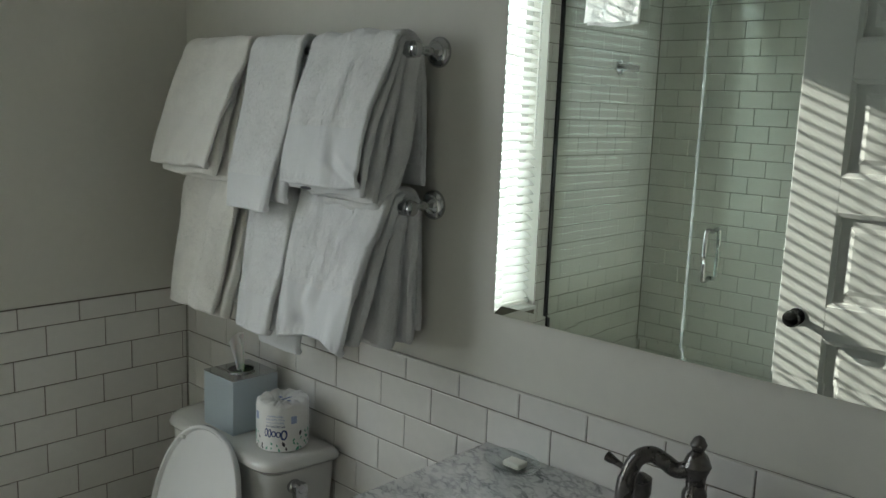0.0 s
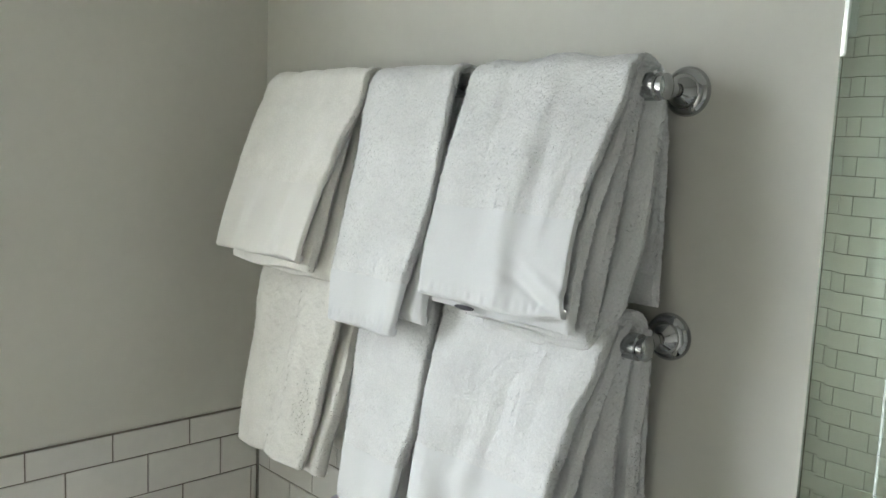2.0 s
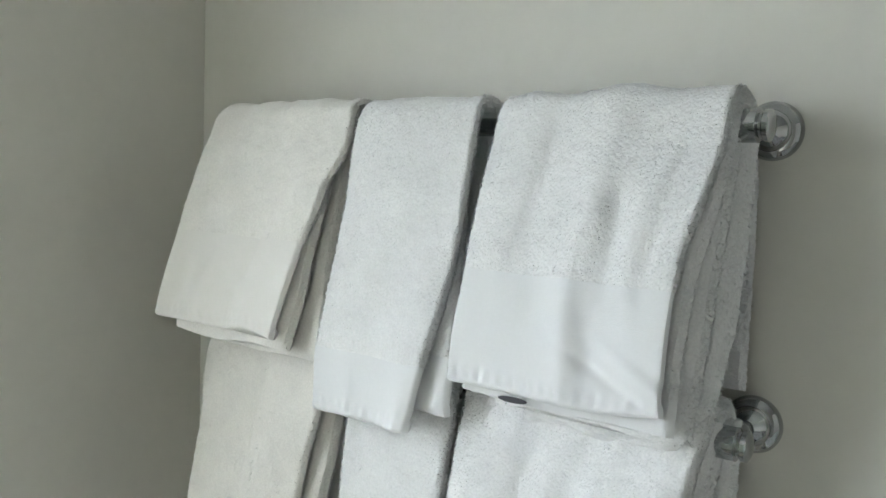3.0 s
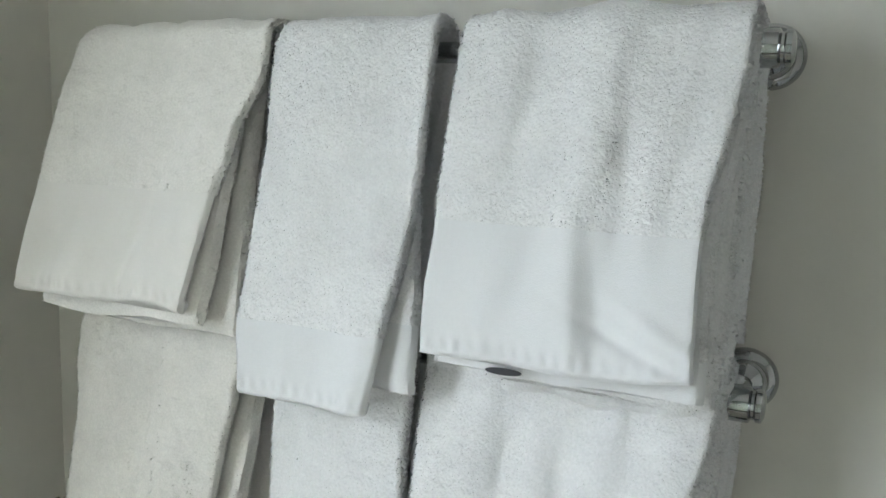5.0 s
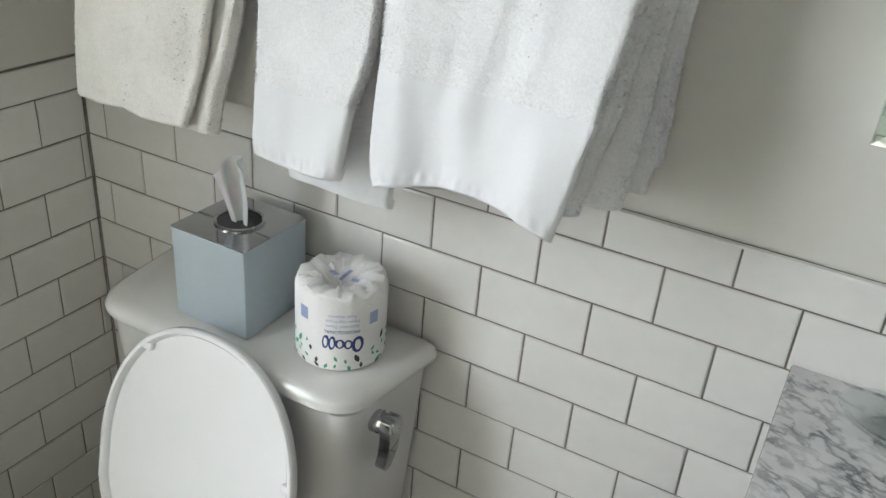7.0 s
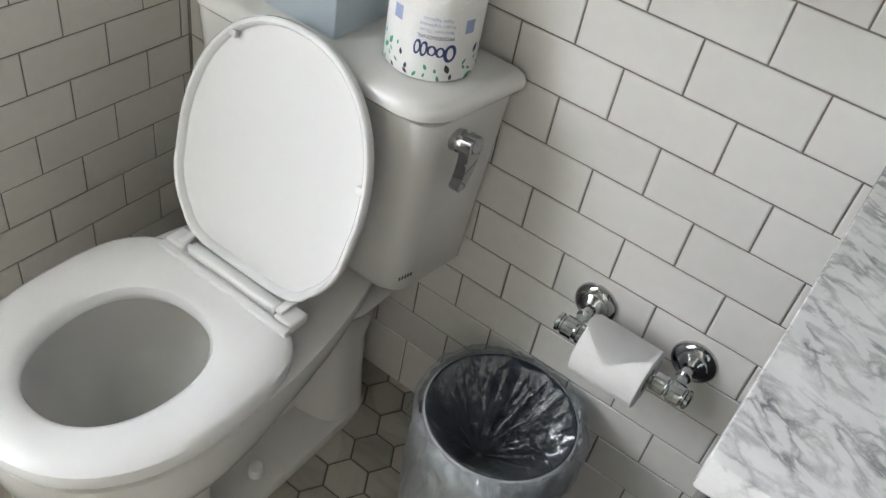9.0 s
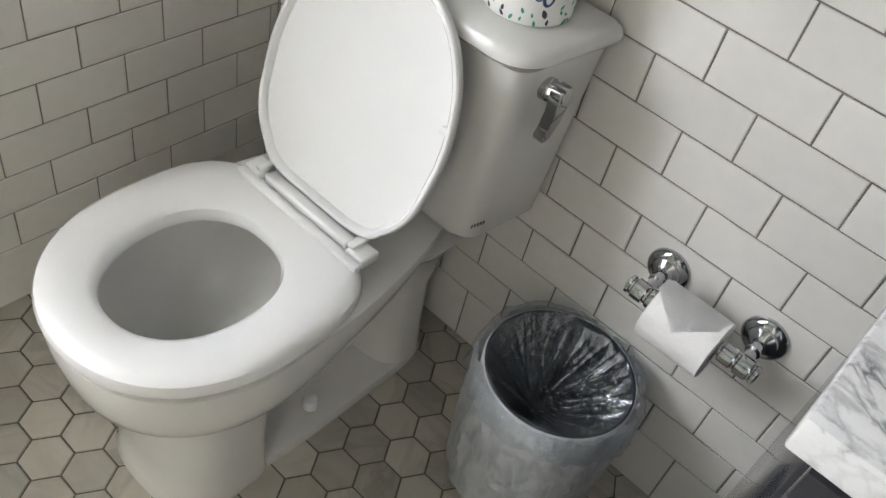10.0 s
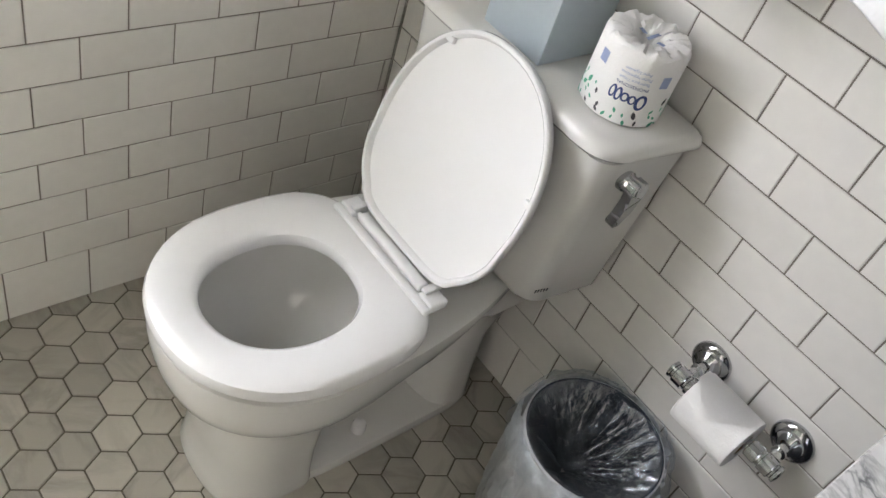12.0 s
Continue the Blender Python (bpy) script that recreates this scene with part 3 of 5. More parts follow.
def towel_layer(path, edges, thick, folds=(), lumps=0.0009, seed=0.0, wavy=0.004, cuts=(), across=44, sag=0.0, step=0.0065):
    """A draped sheet as closed stretches. path: (y, z) of its outer face from the front's lower edge over the rail to the back's lower edge.
    edges: (s, x of one edge, x of the other) along it, s from 0 to 1. folds: (u, s, width, length, depth, slant). cuts: lengths s at which it is parted. Gives a bmesh for each stretch."""
    line = smooth_path([(0, y, z) for y, z in path], 10)
    acc = [0.0]
    for a, b in zip(line, line[1:]):
        acc.append(acc[-1] + (b - a).length)
    total = acc[-1]
    steps = int(total / step)

    def at(s):
        d = s * total
        k = max(i for i in range(len(acc)) if acc[i] <= d + 1e-9)
        k = min(k, len(line) - 2)
        f = (d - acc[k]) / max(1e-6, acc[k + 1] - acc[k])
        p = line[k].lerp(line[k + 1], min(1, f))
        t = (line[min(k + 2, len(line) - 1)] - line[max(k - 1, 0)]).normalized()
        return p, Vector((0, -t.z, t.y)), t    # the outer side: away from the wall in front

    def height(u, s, x, z):
        h = 0.0
        for fu, fs, fw, fl, fd, sl in folds:
            du = (u - fu - sl * (s - fs)) / fw
            ds = (s - fs) / fl
            h += fd * math.exp(-du * du - ds * ds)
        h += 1.7 * wavy * noise.noise((x * 17 + seed, z * 3.5, seed * 1.7)) + 0.45 * wavy * noise.noise((x * 42, z * 12 + seed, 3.1))
        return h

    stops = [0.0, *cuts, 1.0]
    out = []
    for ci, (c0, c1) in enumerate(zip(stops, stops[1:])):
        n = max(4, int(steps * (c1 - c0)))
        hem = ci == 0 and len(cuts) > 0
        th = thick * (0.72 if hem else 1.0)
        rings = []
        for k in range(n + 1):
            s = c0 + (c1 - c0) * k / n
            p, nrm, tan = at(s)
            xl, xr = lerp_table(edges, s)
            xl += 0.0014 * noise.noise((s * total * 22, seed, 5.0)) + 0.003 * noise.noise((s * total * 8, seed, 1.0))
            xr += 0.0016 * noise.noise((s * total * 22, seed, 9.0)) + 0.003 * noise.noise((s * total * 8, seed, 3.0))
            ring = []
            e = min(1.0, (min(k, n - k) + 0.35) / 2.2)
            end_soft = math.sqrt(max(0.05, 1 - (1 - e) ** 2)) if (k < 3 and ci == 0) or (n - k < 3 and c1 == 1.0) else 1.0
            for side in (1, -1):
                for i in range(across + 1):
                    q = i / across if side > 0 else 1 - i / across
                    u = -math.cos(q * math.pi) * 0.5 + 0.5 if across < 8 else q
                    x = xl + (xr - xl) * u
                    edge_d = min(u, 1 - u) * abs(xr - xl)
                    half = th / 2
                    g = math.sqrt(max(0.0, 1 - max(0.0, 1 - edge_d / half) ** 2)) if edge_d < half else 1.0
                    h = height(u, s, x, p.z)
                    if hem:
                        dn = s * total
                        h += 0.0010 * math.sin(x * 470 + 2.0 * noise.noise((x * 30, seed, 0))) * math.exp(-((dn - 0.011) / 0.006) ** 2)
                        half = th / 2 * (1.6 if dn < 0.012 else 1.0)
                    lump = 0.0 if hem else lumps * (1.2 * noise.noise((x * 80 + seed, s * total * 80, seed)) + 0.8 * noise.noise((x * 220, s * total * 220 + seed, 7.0)))
                    off = -half + h + side * (half * g * end_soft + lump * g)
                    jag = 0.0 if hem else 0.0012 * noise.noise((s * total * 240 + seed, u * 3, 2.0))
                    drop = (sag * math.sin(u * math.pi) + 0.007 * noise.noise((x * 15, seed, 1.5))) * max(0.0, 1 - s * 6)
                    v = p + nrm * off
                    ring.append((x + (jag if edge_d < 0.01 else 0.0), v.y, v.z - drop))
            rings.append(ring)
        bm = bmesh.new()
        loft(bm, rings)
        out.append(bm)
    return out


def pile(ob, cloth, count, length=0.0024, seed=1, front=False):
    """The cloth's raised loops, as short blades that stand out of it in all directions."""
    me = ob.data
    me.calc_loop_triangles()
    nt = len(me.loop_triangles)
    tri, area = np.empty(nt * 3, np.int32), np.empty(nt, np.float32)
    me.loop_triangles.foreach_get("vertices", tri)
    me.loop_triangles.foreach_get("area", area)
    co = np.empty(len(me.vertices) * 3, np.float32)
    me.vertices.foreach_get("co", co)
    co, tri = co.reshape(-1, 3), tri.reshape(-1, 3)
    g = np.random.default_rng(seed)
    fn = np.cross(co[tri[:, 1]] - co[tri[:, 0]], co[tri[:, 2]] - co[tri[:, 0]])
    fn /= np.linalg.norm(fn, axis=1, keepdims=True) + 1e-9
    edge = np.abs(fn[:, 0]) > 0.45      # the rounded edges
    face = (np.abs(fn[:, 1]) > 0.3) & (co[tri[:, 0], 1] < -OUT)
    area = area * (np.where(edge, 3.0, 1.0) * (edge | face) if front else edge)
    pick = g.choice(nt, count, p=area / area.sum())
    a, b, c = (co[tri[pick, k]] for k in range(3))
    u, v = g.random((2, count, 1))
    flip = u + v > 1
    u, v = np.where(flip, 1 - u, u), np.where(flip, 1 - v, v)
    p = a + u * (b - a) + v * (c - a)
    nrm = np.cross(b - a, c - a)
    nrm /= np.linalg.norm(nrm, axis=1, keepdims=True) + 1e-9
    lean = g.normal(0, 0.65, (count, 3)) + (0, 0, -0.25)
    d = nrm + lean
    d /= np.linalg.norm(d, axis=1, keepdims=True)
    side = np.cross(d, g.normal(0, 1, (count, 3)))
    side /= np.linalg.norm(side, axis=1, keepdims=True) + 1e-9
    flat = np.abs(nrm[:, :1]) < 0.45
    ln = length * g.uniform(0.5, 1.1, (count, 1)) * np.where(flat, 0.42, 1.0)
    w = 0.00048 * g.uniform(0.7, 1.4, (count, 1))
    base = p - nrm * 0.0008
    vs = np.stack([base - side * w, base + side * w, p + d * ln + side * w * 0.7, p + d * ln - side * w * 0.7], 1).reshape(-1, 3)
    fs = np.arange(count * 4).reshape(-1, 4)
    pm = bpy.data.meshes.new("fuzz")
    pm.from_pydata(vs.tolist(), [], fs.tolist())
    pm.materials.append(cloth)
    pm.polygons.foreach_set("use_smooth", [True] * count)
    pm.normals_split_custom_set_from_vertices(np.repeat(nrm, 4, 0).tolist())
    po = new("fuzz", pm)
    po.parent = ob
    tagged(po, kind="stuff")


def towel(label, layers, warm=False):
    """layers: (part name, keyword arguments of towel_layer)."""
    t = thing("towel", label, "towel", "white towels on the rails")
    cloth, hem = (CREAM, CREAMW) if warm else (TERRY, WEAVE)
    for name, kw in layers:
        if name == "outer_fold":
            kw = dict(kw, across=104, step=0.0026)
        got = towel_layer(**kw)
        body = got[-1]
        ob = part(name, body, cloth, t)
        pile(ob, LOOPSWARM if warm else LOOPS, PILE[name] + (20000 if name == "outer_fold" and not warm else 0), seed=int(10 * kw["seed"]), front=name == "outer_fold" and not warm)
        if len(got) > 1:
            part("woven_border", got[0], hem, ob, "smooth flat woven border")
    return t


def drape(yb, zb, rail, ytop=None, back=0.30, belly=0.0, thick=0.026):
    """The usual path: front lower edge, up to the rail, over it and down behind."""
    zt = rail + 0.0105 + thick
    yf = -OUT - 0.0105 - thick
    return [(yb, zb), (yb + 0.25 * (yf - yb) - belly, zb + 0.3 * (zt - zb)), (yb + 0.6 * (yf - yb) - belly, zb + 0.62 * (zt - zb)), (yf - 0.008, zt - 0.055), (yf + 0.006, zt - 0.014), (-OUT - 0.008, zt), (-OUT + 0.022, zt - 0.008), (-OUT + 0.04, zt - 0.045), (-0.026, zt - 0.13), (-0.022, zt - back)]


towel("cream-white folded hand towel hanging on the upper chrome rail", [
    ("outer_fold", dict(path=drape(-0.202, 1.417, UP, back=0.30), edges=[(0, 0.181, 0.427), (0.06, 0.184, 0.434), (0.17, 0.188, 0.444), (0.29, 0.182, 0.456), (0.38, 0.175, 0.468), (0.44, 0.181, 0.468), (0.5, 0.200, 0.463), (1, 0.22, 0.46)], thick=0.015, folds=[(0.38, 0.06, 0.10, 0.14, 0.010, 0.6), (0.62, 0.08, 0.05, 0.16, -0.006, 0.5), (0.80, 0.1, 0.07, 0.25, 0.006, 0.3), (0.15, 0.06, 0.09, 0.10, -0.006, 0.5), (0.48, 0.3, 0.06, 0.2, 0.003, 0.2)], cuts=(0.185,), seed=1.3)),
    ("inner_fold", dict(path=[(y + 0.012, z - 0.004) for y, z in drape(-0.198, 1.402, UP, back=0.26)], edges=[(0, 0.2, 0.437), (0.12, 0.21, 0.446), (0.3, 0.20, 0.447), (0.42, 0.2, 0.442), (0.5, 0.21, 0.44), (1, 0.24, 0.44)], thick=0.017, folds=[(0.9, 0.1, 0.1, 0.25, 0.006, 0.2)], seed=4.1)),
    ("back_fold", dict(path=[(y + 0.027, z - 0.006) for y, z in drape(-0.19, 1.395, UP, back=0.3)[:5]], edges=[(0, 0.25, 0.464), (0.3, 0.25, 0.461), (0.7, 0.25, 0.452), (1, 0.25, 0.44)], thick=0.02, seed=6.7)),
], warm=True)
towel("white folded hand towel hanging in the middle of the upper rail", [
    ("outer_fold", dict(path=drape(-0.18, 1.338, UP, back=0.36), edges=[(0, 0.479, 0.632), (0.09, 0.472, 0.647), (0.2, 0.478, 0.657), (0.32, 0.480, 0.664), (0.44, 0.475, 0.663), (0.48, 0.477, 0.661), (1, 0.485, 0.66)], thick=0.015, folds=[(0.9, 0.05, 0.12, 0.12, 0.006, 0.3), (0.35, 0.25, 0.15, 0.2, 0.004, 0.1)], cuts=(0.095,), seed=2.9, sag=0.003)),
    ("inner_fold", dict(path=[(y + 0.013, z) for y, z in drape(-0.172, 1.362, UP, back=0.3)], edges=[(0, 0.5, 0.671), (0.12, 0.5, 0.668), (0.28, 0.5, 0.658), (0.42, 0.5, 0.645), (0.5, 0.5, 0.64), (1, 0.5, 0.645)], thick=0.016, folds=[(0.92, 0.05, 0.1, 0.2, 0.004, 0.1)], cuts=(0.09,), seed=8.1)),
])
bath_towel = towel("large white folded bath towel hanging on the upper rail", [
    ("outer_fold", dict(path=drape(-0.190, 1.412, UP, back=0.26, belly=0.004), edges=[(0, 0.694, 0.930), (0.18, 0.694, 0.928), (0.24, 0.691, 0.931), (0.33, 0.687, 0.940), (0.43, 0.684, 0.947), (0.5, 0.687, 0.949), (0.53, 0.69, 0.949), (1, 0.70, 0.945)], thick=0.013, folds=[(0.66, 0.10, 0.065, 0.09, -0.004, -0.4), (0.54, 0.14, 0.07, 0.14, 0.004, -0.2), (0.82, 0.035, 0.05, 0.04, -0.005, -5.0), (0.94, 0.05, 0.06, 0.05, 0.004, -4.0), (0.70, 0.27, 0.06, 0.14, -0.002, -0.3), (0.57, 0.3, 0.07, 0.2, 0.003, 0.2), (0.89, 0.33, 0.05, 0.14, -0.003, 0.1), (0.80, 0.33, 0.06, 0.18, 0.003, 0.1), (0.2, 0.3, 0.10, 0.3, 0.004, 0.1)], cuts=(0.19,), seed=5.5, wavy=0.005, sag=0.004)),
    ("middle_fold", dict(path=[(y + 0.012, z - 0.002) for y, z in drape(-0.188, 1.402, UP, back=0.3)], edges=[(0, 0.70, 0.938), (0.2, 0.70, 0.937), (0.42, 0.69, 0.951), (1, 0.70, 0.948)], thick=0.014, folds=[(0.97, 0.1, 0.05, 0.3, 0.004, 0.0)], seed=3.2, cuts=(0.05,))),
    ("inner_fold", dict(path=[(y + 0.024, z - 0.004) for y, z in drape(-0.180, 1.392, UP, back=0.3)[:6]], edges=[(0, 0.74, 0.943), (0.5, 0.74, 0.948), (1, 0.74, 0.951)], thick=0.02, seed=7.2)),
    ("back_fold", dict(path=[(y, z - 0.01) for y, z in [(-0.125, 1.375), (-0.11, 1.43), (-0.095, 1.52), (-0.085, 1.62), (-0.07, 1.69)]], edges=[(0, 0.74, 0.930), (0.2, 0.74, 0.950), (0.6, 0.74, 0.957), (1, 0.74, 0.953)], thick=0.05, folds=[(0.9, 0.15, 0.15, 0.2, 0.01, 0.4)], seed=9.4)),
])
part("care_tag", lathe(bmesh.new(), [(0.0165, 0.0), (0.0165, 0.0008), (0.012, 0.001)], pose(0.772, -0.1815, 1.403, 100, 0, 4) @ Matrix.Diagonal((1, 0.2, 1, 1)), 24), INK, bath_towel, "small dark printed tag")
towel("cream-white folded towel hanging on the lower chrome rail", [
    ("outer_fold", dict(path=drape(-0.17, 1.064, LOW, back=0.30), edges=[(0, 0.202, 0.386), (0.05, 0.200, 0.397), (0.15, 0.197, 0.412), (0.27, 0.195, 0.424), (0.36, 0.184, 0.438), (0.44, 0.183, 0.443), (0.5, 0.2, 0.445), (1, 0.22, 0.445)], thick=0.016, folds=[(0.68, 0.05, 0.13, 0.3, 0.010, 0.4), (0.46, 0.06, 0.06, 0.3, -0.005, 0.2), (0.95, 0.08, 0.10, 0.3, -0.006, 0.3), (0.2, 0.1, 0.15, 0.3, 0.003, 0.2)], seed=11.3, wavy=0.005)),
    ("inner_fold", dict(path=[(y + 0.03, z) for y, z in drape(-0.168, 1.046, LOW, back=0.32)], edges=[(0, 0.22, 0.412), (0.2, 0.22, 0.438), (0.45, 0.22, 0.452), (1, 0.24, 0.45)], thick=0.026, folds=[(0.92, 0.05, 0.1, 0.3, 0.008, 0.3)], seed=13.0)),
    ("back_fold", dict(path=[(-0.05, 1.06), (-0.045, 1.15), (-0.04, 1.3), (-0.04, 1.38)], edges=[(0, 0.26, 0.462), (1, 0.26, 0.462)], thick=0.014, seed=14.0)),
], warm=True)
towel("white folded hand towel hanging in the middle of the lower rail", [
    ("outer_fold", dict(path=drape(-0.175, 1.062, LOW, back=0.34), edges=[(0, 0.508, 0.632), (0.04, 0.503, 0.639), (0.1, 0.5, 0.643), (0.2, 0.493, 0.656), (0.33, 0.485, 0.654), (0.45, 0.485, 0.650), (1, 0.49, 0.65)], thick=0.02, folds=[(0.88, 0.05, 0.16, 0.2, 0.008, 0.3), (0.3, 0.2, 0.14, 0.3, 0.005, 0.1)], cuts=(0.115,), seed=21.3, sag=0.006)),
    ("back_fold", dict(path=[(-0.118, 1.016), (-0.105, 1.1), (-0.085, 1.25), (-0.072, 1.38)], edges=[(0, 0.510, 0.664), (0.3, 0.508, 0.664), (1, 0.5, 0.662)], thick=0.018, seed=23.3, cuts=(0.2,), sag=0.004)),
])
towel("large white folded bath towel hanging on the lower rail", [
    ("outer_fold", dict(path=drape(-0.186, 1.074, LOW, back=0.26, belly=0.003), edges=[(0, 0.683, 0.893), (0.05, 0.675, 0.901), (0.13, 0.671, 0.909), (0.2, 0.671, 0.917), (0.34, 0.665, 0.928), (0.43, 0.662, 0.941), (0.5, 0.662, 0.948), (1, 0.67, 0.945)], thick=0.016, folds=[(0.36, 0.05, 0.12, 0.08, -0.010, 0.1), (0.40, 0.14, 0.09, 0.06, 0.006, 0.0), (0.9, 0.1, 0.16, 0.4, 0.013, 0.1), (0.18, 0.32, 0.06, 0.16, -0.003, 0.1), (0.36, 0.34, 0.06, 0.16, -0.002, 0.05), (0.57, 0.33, 0.055, 0.16, -0.0035, 0.1), (0.68, 0.35, 0.06, 0.2, 0.005, 0.15), (0.12, 0.1, 0.1, 0.3, 0.006, 0.1)], cuts=(0.19,), seed=31.7, wavy=0.006, sag=-0.024)),
    ("inner_fold", dict(path=[(y + 0.018, z) for y, z in drape(-0.175, 1.094, LOW, back=0.3)], edges=[(0, 0.70, 0.905), (0.2, 0.70, 0.926), (0.45, 0.68, 0.948), (1, 0.7, 0.945)], thick=0.022, folds=[(0.95, 0.2, 0.08, 0.4, 0.006, 0.0)], seed=33.1)),
    ("middle_fold", dict(path=[(-0.10, 1.082), (-0.095, 1.15), (-0.09, 1.25), (-0.08, 1.38)], edges=[(0, 0.72, 0.928), (0.4, 0.72, 0.937), (1, 0.72, 0.946)], thick=0.04, seed=37.0, wavy=0.006)),
    ("back_fold", dict(path=[(-0.052, 1.082), (-0.055, 1.12), (-0.058, 1.2), (-0.055, 1.3), (-0.052, 1.39)], edges=[(0, 0.72, 0.939), (0.15, 0.72, 0.945), (0.4, 0.72, 0.941), (0.7, 0.72, 0.952), (1, 0.72, 0.952)], thick=0.03, folds=[(0.93, 0.3, 0.07, 0.5, -0.010, 0.0)], seed=35.9)),
])

# ---- bath mat hung over the fixed shower panel ----
bath_mat = thing("bath_mat", "white folded bath mat hung over the shower glass", "bath mat")
for name, near, z0, x0, x1, sd in (("outer_fold", 0.020, 1.922, 0.140, 0.392, 41.0), ("inner_fold", 0.010, 1.912, 0.150, 0.386, 43.0)):
    line = [(YG + 0.006 + near + 0.012, z0), (YG + 0.006 + near + 0.006, 2.03), (YG + 0.006 + near, 2.14), (YG + 0.4 * near, 2.206 + near), (YG - 0.006 - near, 2.14), (YG - 0.010 - near, 1.98)]
    for bm in towel_layer(line, [(0, x0, x1), (1, x0 + 0.008, x1 - 0.006)], 0.009, [(0.3, 0.05, 0.12, 0.2, 0.006, 0.2), (0.8, 0.1, 0.1, 0.2, 0.005, 0.2)], seed=sd):
        part(name, bm, TERRY, bath_mat)


# ---- toilet ----
XT = 0.45


def egg(cx, yback, yfront, hw, z, nb=3.2, nf=2.15, ymid=None, n=56, bw=1.0):
    """A plan outline, squarer at the back than at the front."""
    ym = ymid if ymid is not None else yback + 0.5 * (yfront - yback)
    pts = []
    for k in range(n):
        a = 2 * math.pi * k / n
        c, s = math.cos(a), math.sin(a)
        e = nb if s > 0 else nf
        x = hw * math.copysign(abs(c) ** (2 / e), c)
        y = ym + (yback - ym if s > 0 else ym - yfront) * math.copysign(abs(s) ** (2 / e), s)
        if s > 0:
            x *= 1 - (1 - bw) * min(1.0, 1.6 * s)
        pts.append((cx + x, y, z))
    return pts


toilet = thing("toilet", "white two-piece ceramic toilet with its lid up", "toilet")
bm = bmesh.new()
loft(bm, [
    egg(XT, -0.460, -0.638, 0.121, 0.0, 8, 2.5, -0.54), egg(XT, -0.460, -0.640, 0.122, 0.012, 8, 2.5, -0.54), egg(XT, -0.462, -0.633, 0.119, 0.03, 8, 2.5, -0.54), egg(XT, -0.463, -0.630, 0.116, 0.10, 8, 2.5, -0.54), egg(XT, -0.456, -0.631, 0.117, 0.19, 8, 2.4, -0.54), egg(XT, -0.425, -0.633, 0.118, 0.236, 8, 2.4, -0.54),
    egg(XT, -0.395, -0.640, 0.124, 0.250, 6, 2.3, -0.53), egg(XT, -0.36, -0.662, 0.140, 0.261, 4, 2.2, -0.51), egg(XT, -0.32, -0.682, 0.161, 0.276, 3.4, 2.2, -0.5), egg(XT, -0.27, -0.698, 0.176, 0.299, 3.2, 2.15, -0.5, bw=0.9), egg(XT, -0.17, -0.705, 0.184, 0.325, 3, 2.15, -0.5, bw=0.84), egg(XT, -0.06, -0.708, 0.186, 0.345, 3.2, 2.15, -0.5, bw=0.8), egg(XT, -0.03, -0.712, 0.188, 0.380, 3.4, 2.15, -0.5, bw=0.8), egg(XT, -0.03, -0.710, 0.186, 0.396, 3.4, 2.15, -0.5, bw=0.8), egg(XT, -0.035, -0.694, 0.172, 0.402, 3.4, 2.15, -0.5, bw=0.82),
    egg(XT, -0.375, -0.660, 0.122, 0.402, 2.2, 2.15, -0.51), egg(XT, -0.376, -0.658, 0.120, 0.394, 2.2, 2.15, -0.51), egg(XT, -0.352, -0.678, 0.142, 0.375, 2.2, 2.15, -0.51), egg(XT, -0.355, -0.672, 0.138, 0.32, 2.2, 2.1, -0.51), egg(XT, -0.392, -0.648, 0.120, 0.275, 2.1, 2.1, -0.52), egg(XT, -0.452, -0.612, 0.092, 0.235, 2.1, 2.1, -0.54), egg(XT, -0.480, -0.598, 0.07, 0.18, 2, 2, -0.545), egg(XT, -0.49, -0.588, 0.05, 0.12, 2, 2, -0.545), egg(XT, -0.505, -0.57, 0.03, 0.105, 2, 2, -0.54), egg(XT, -0.52, -0.555, 0.015, 0.102, 2, 2, -0.538)])
part("bowl", bm, CERAMIC, toilet)
bm = bmesh.new()
bm.faces.new([bm.verts.new(p) for p in egg(XT, -0.474, -0.602, 0.075, 0.192, 2, 2, -0.545)])
part("bowl_water", bm, PANE, toilet, "clear still water", smooth=False)
bm = bmesh.new()
loft(bm, [egg(XT, -0.07, -0.47, 0.030, 0.02, 3, 3), egg(XT, -0.07, -0.465, 0.026, 0.09, 3, 3), egg(XT, -0.07, -0.44, 0.030, 0.14, 3, 3), egg(XT, -0.07, -0.43, 0.05, 0.19, 3, 3), egg(XT, -0.06, -0.39, 0.08, 0.23, 3, 3), egg(XT, -0.06, -0.335, 0.10, 0.28, 3, 3)])
part("trapway", bm, CERAMIC, toilet)
bm = bmesh.new()
loft(bm, [egg(XT, -0.066, -0.52, 0.118, 0.0, 6, 6), egg(XT, -0.066, -0.52, 0.119, 0.012, 6, 6), egg(XT, -0.068, -0.52, 0.116, 0.022, 6, 6), egg(XT, -0.075, -0.515, 0.104, 0.026, 6, 6), egg(XT, -0.08, -0.51, 0.07, 0.030, 6, 6)])
part("foot", bm, CERAMIC, toilet)
bm = bmesh.new()
loft(bm, [egg(XT, -0.066, -0.20, 0.114, 0.02, 3, 3), egg(XT, -0.066, -0.19, 0.104, 0.09, 3, 3), egg(XT, -0.066, -0.185, 0.098, 0.2, 3, 3), egg(XT, -0.05, -0.22, 0.12, 0.3, 3, 3), egg(XT, -0.04, -0.26, 0.15, 0.36, 3, 3)])
part("rear_pedestal", bm, CERAMIC, toilet)
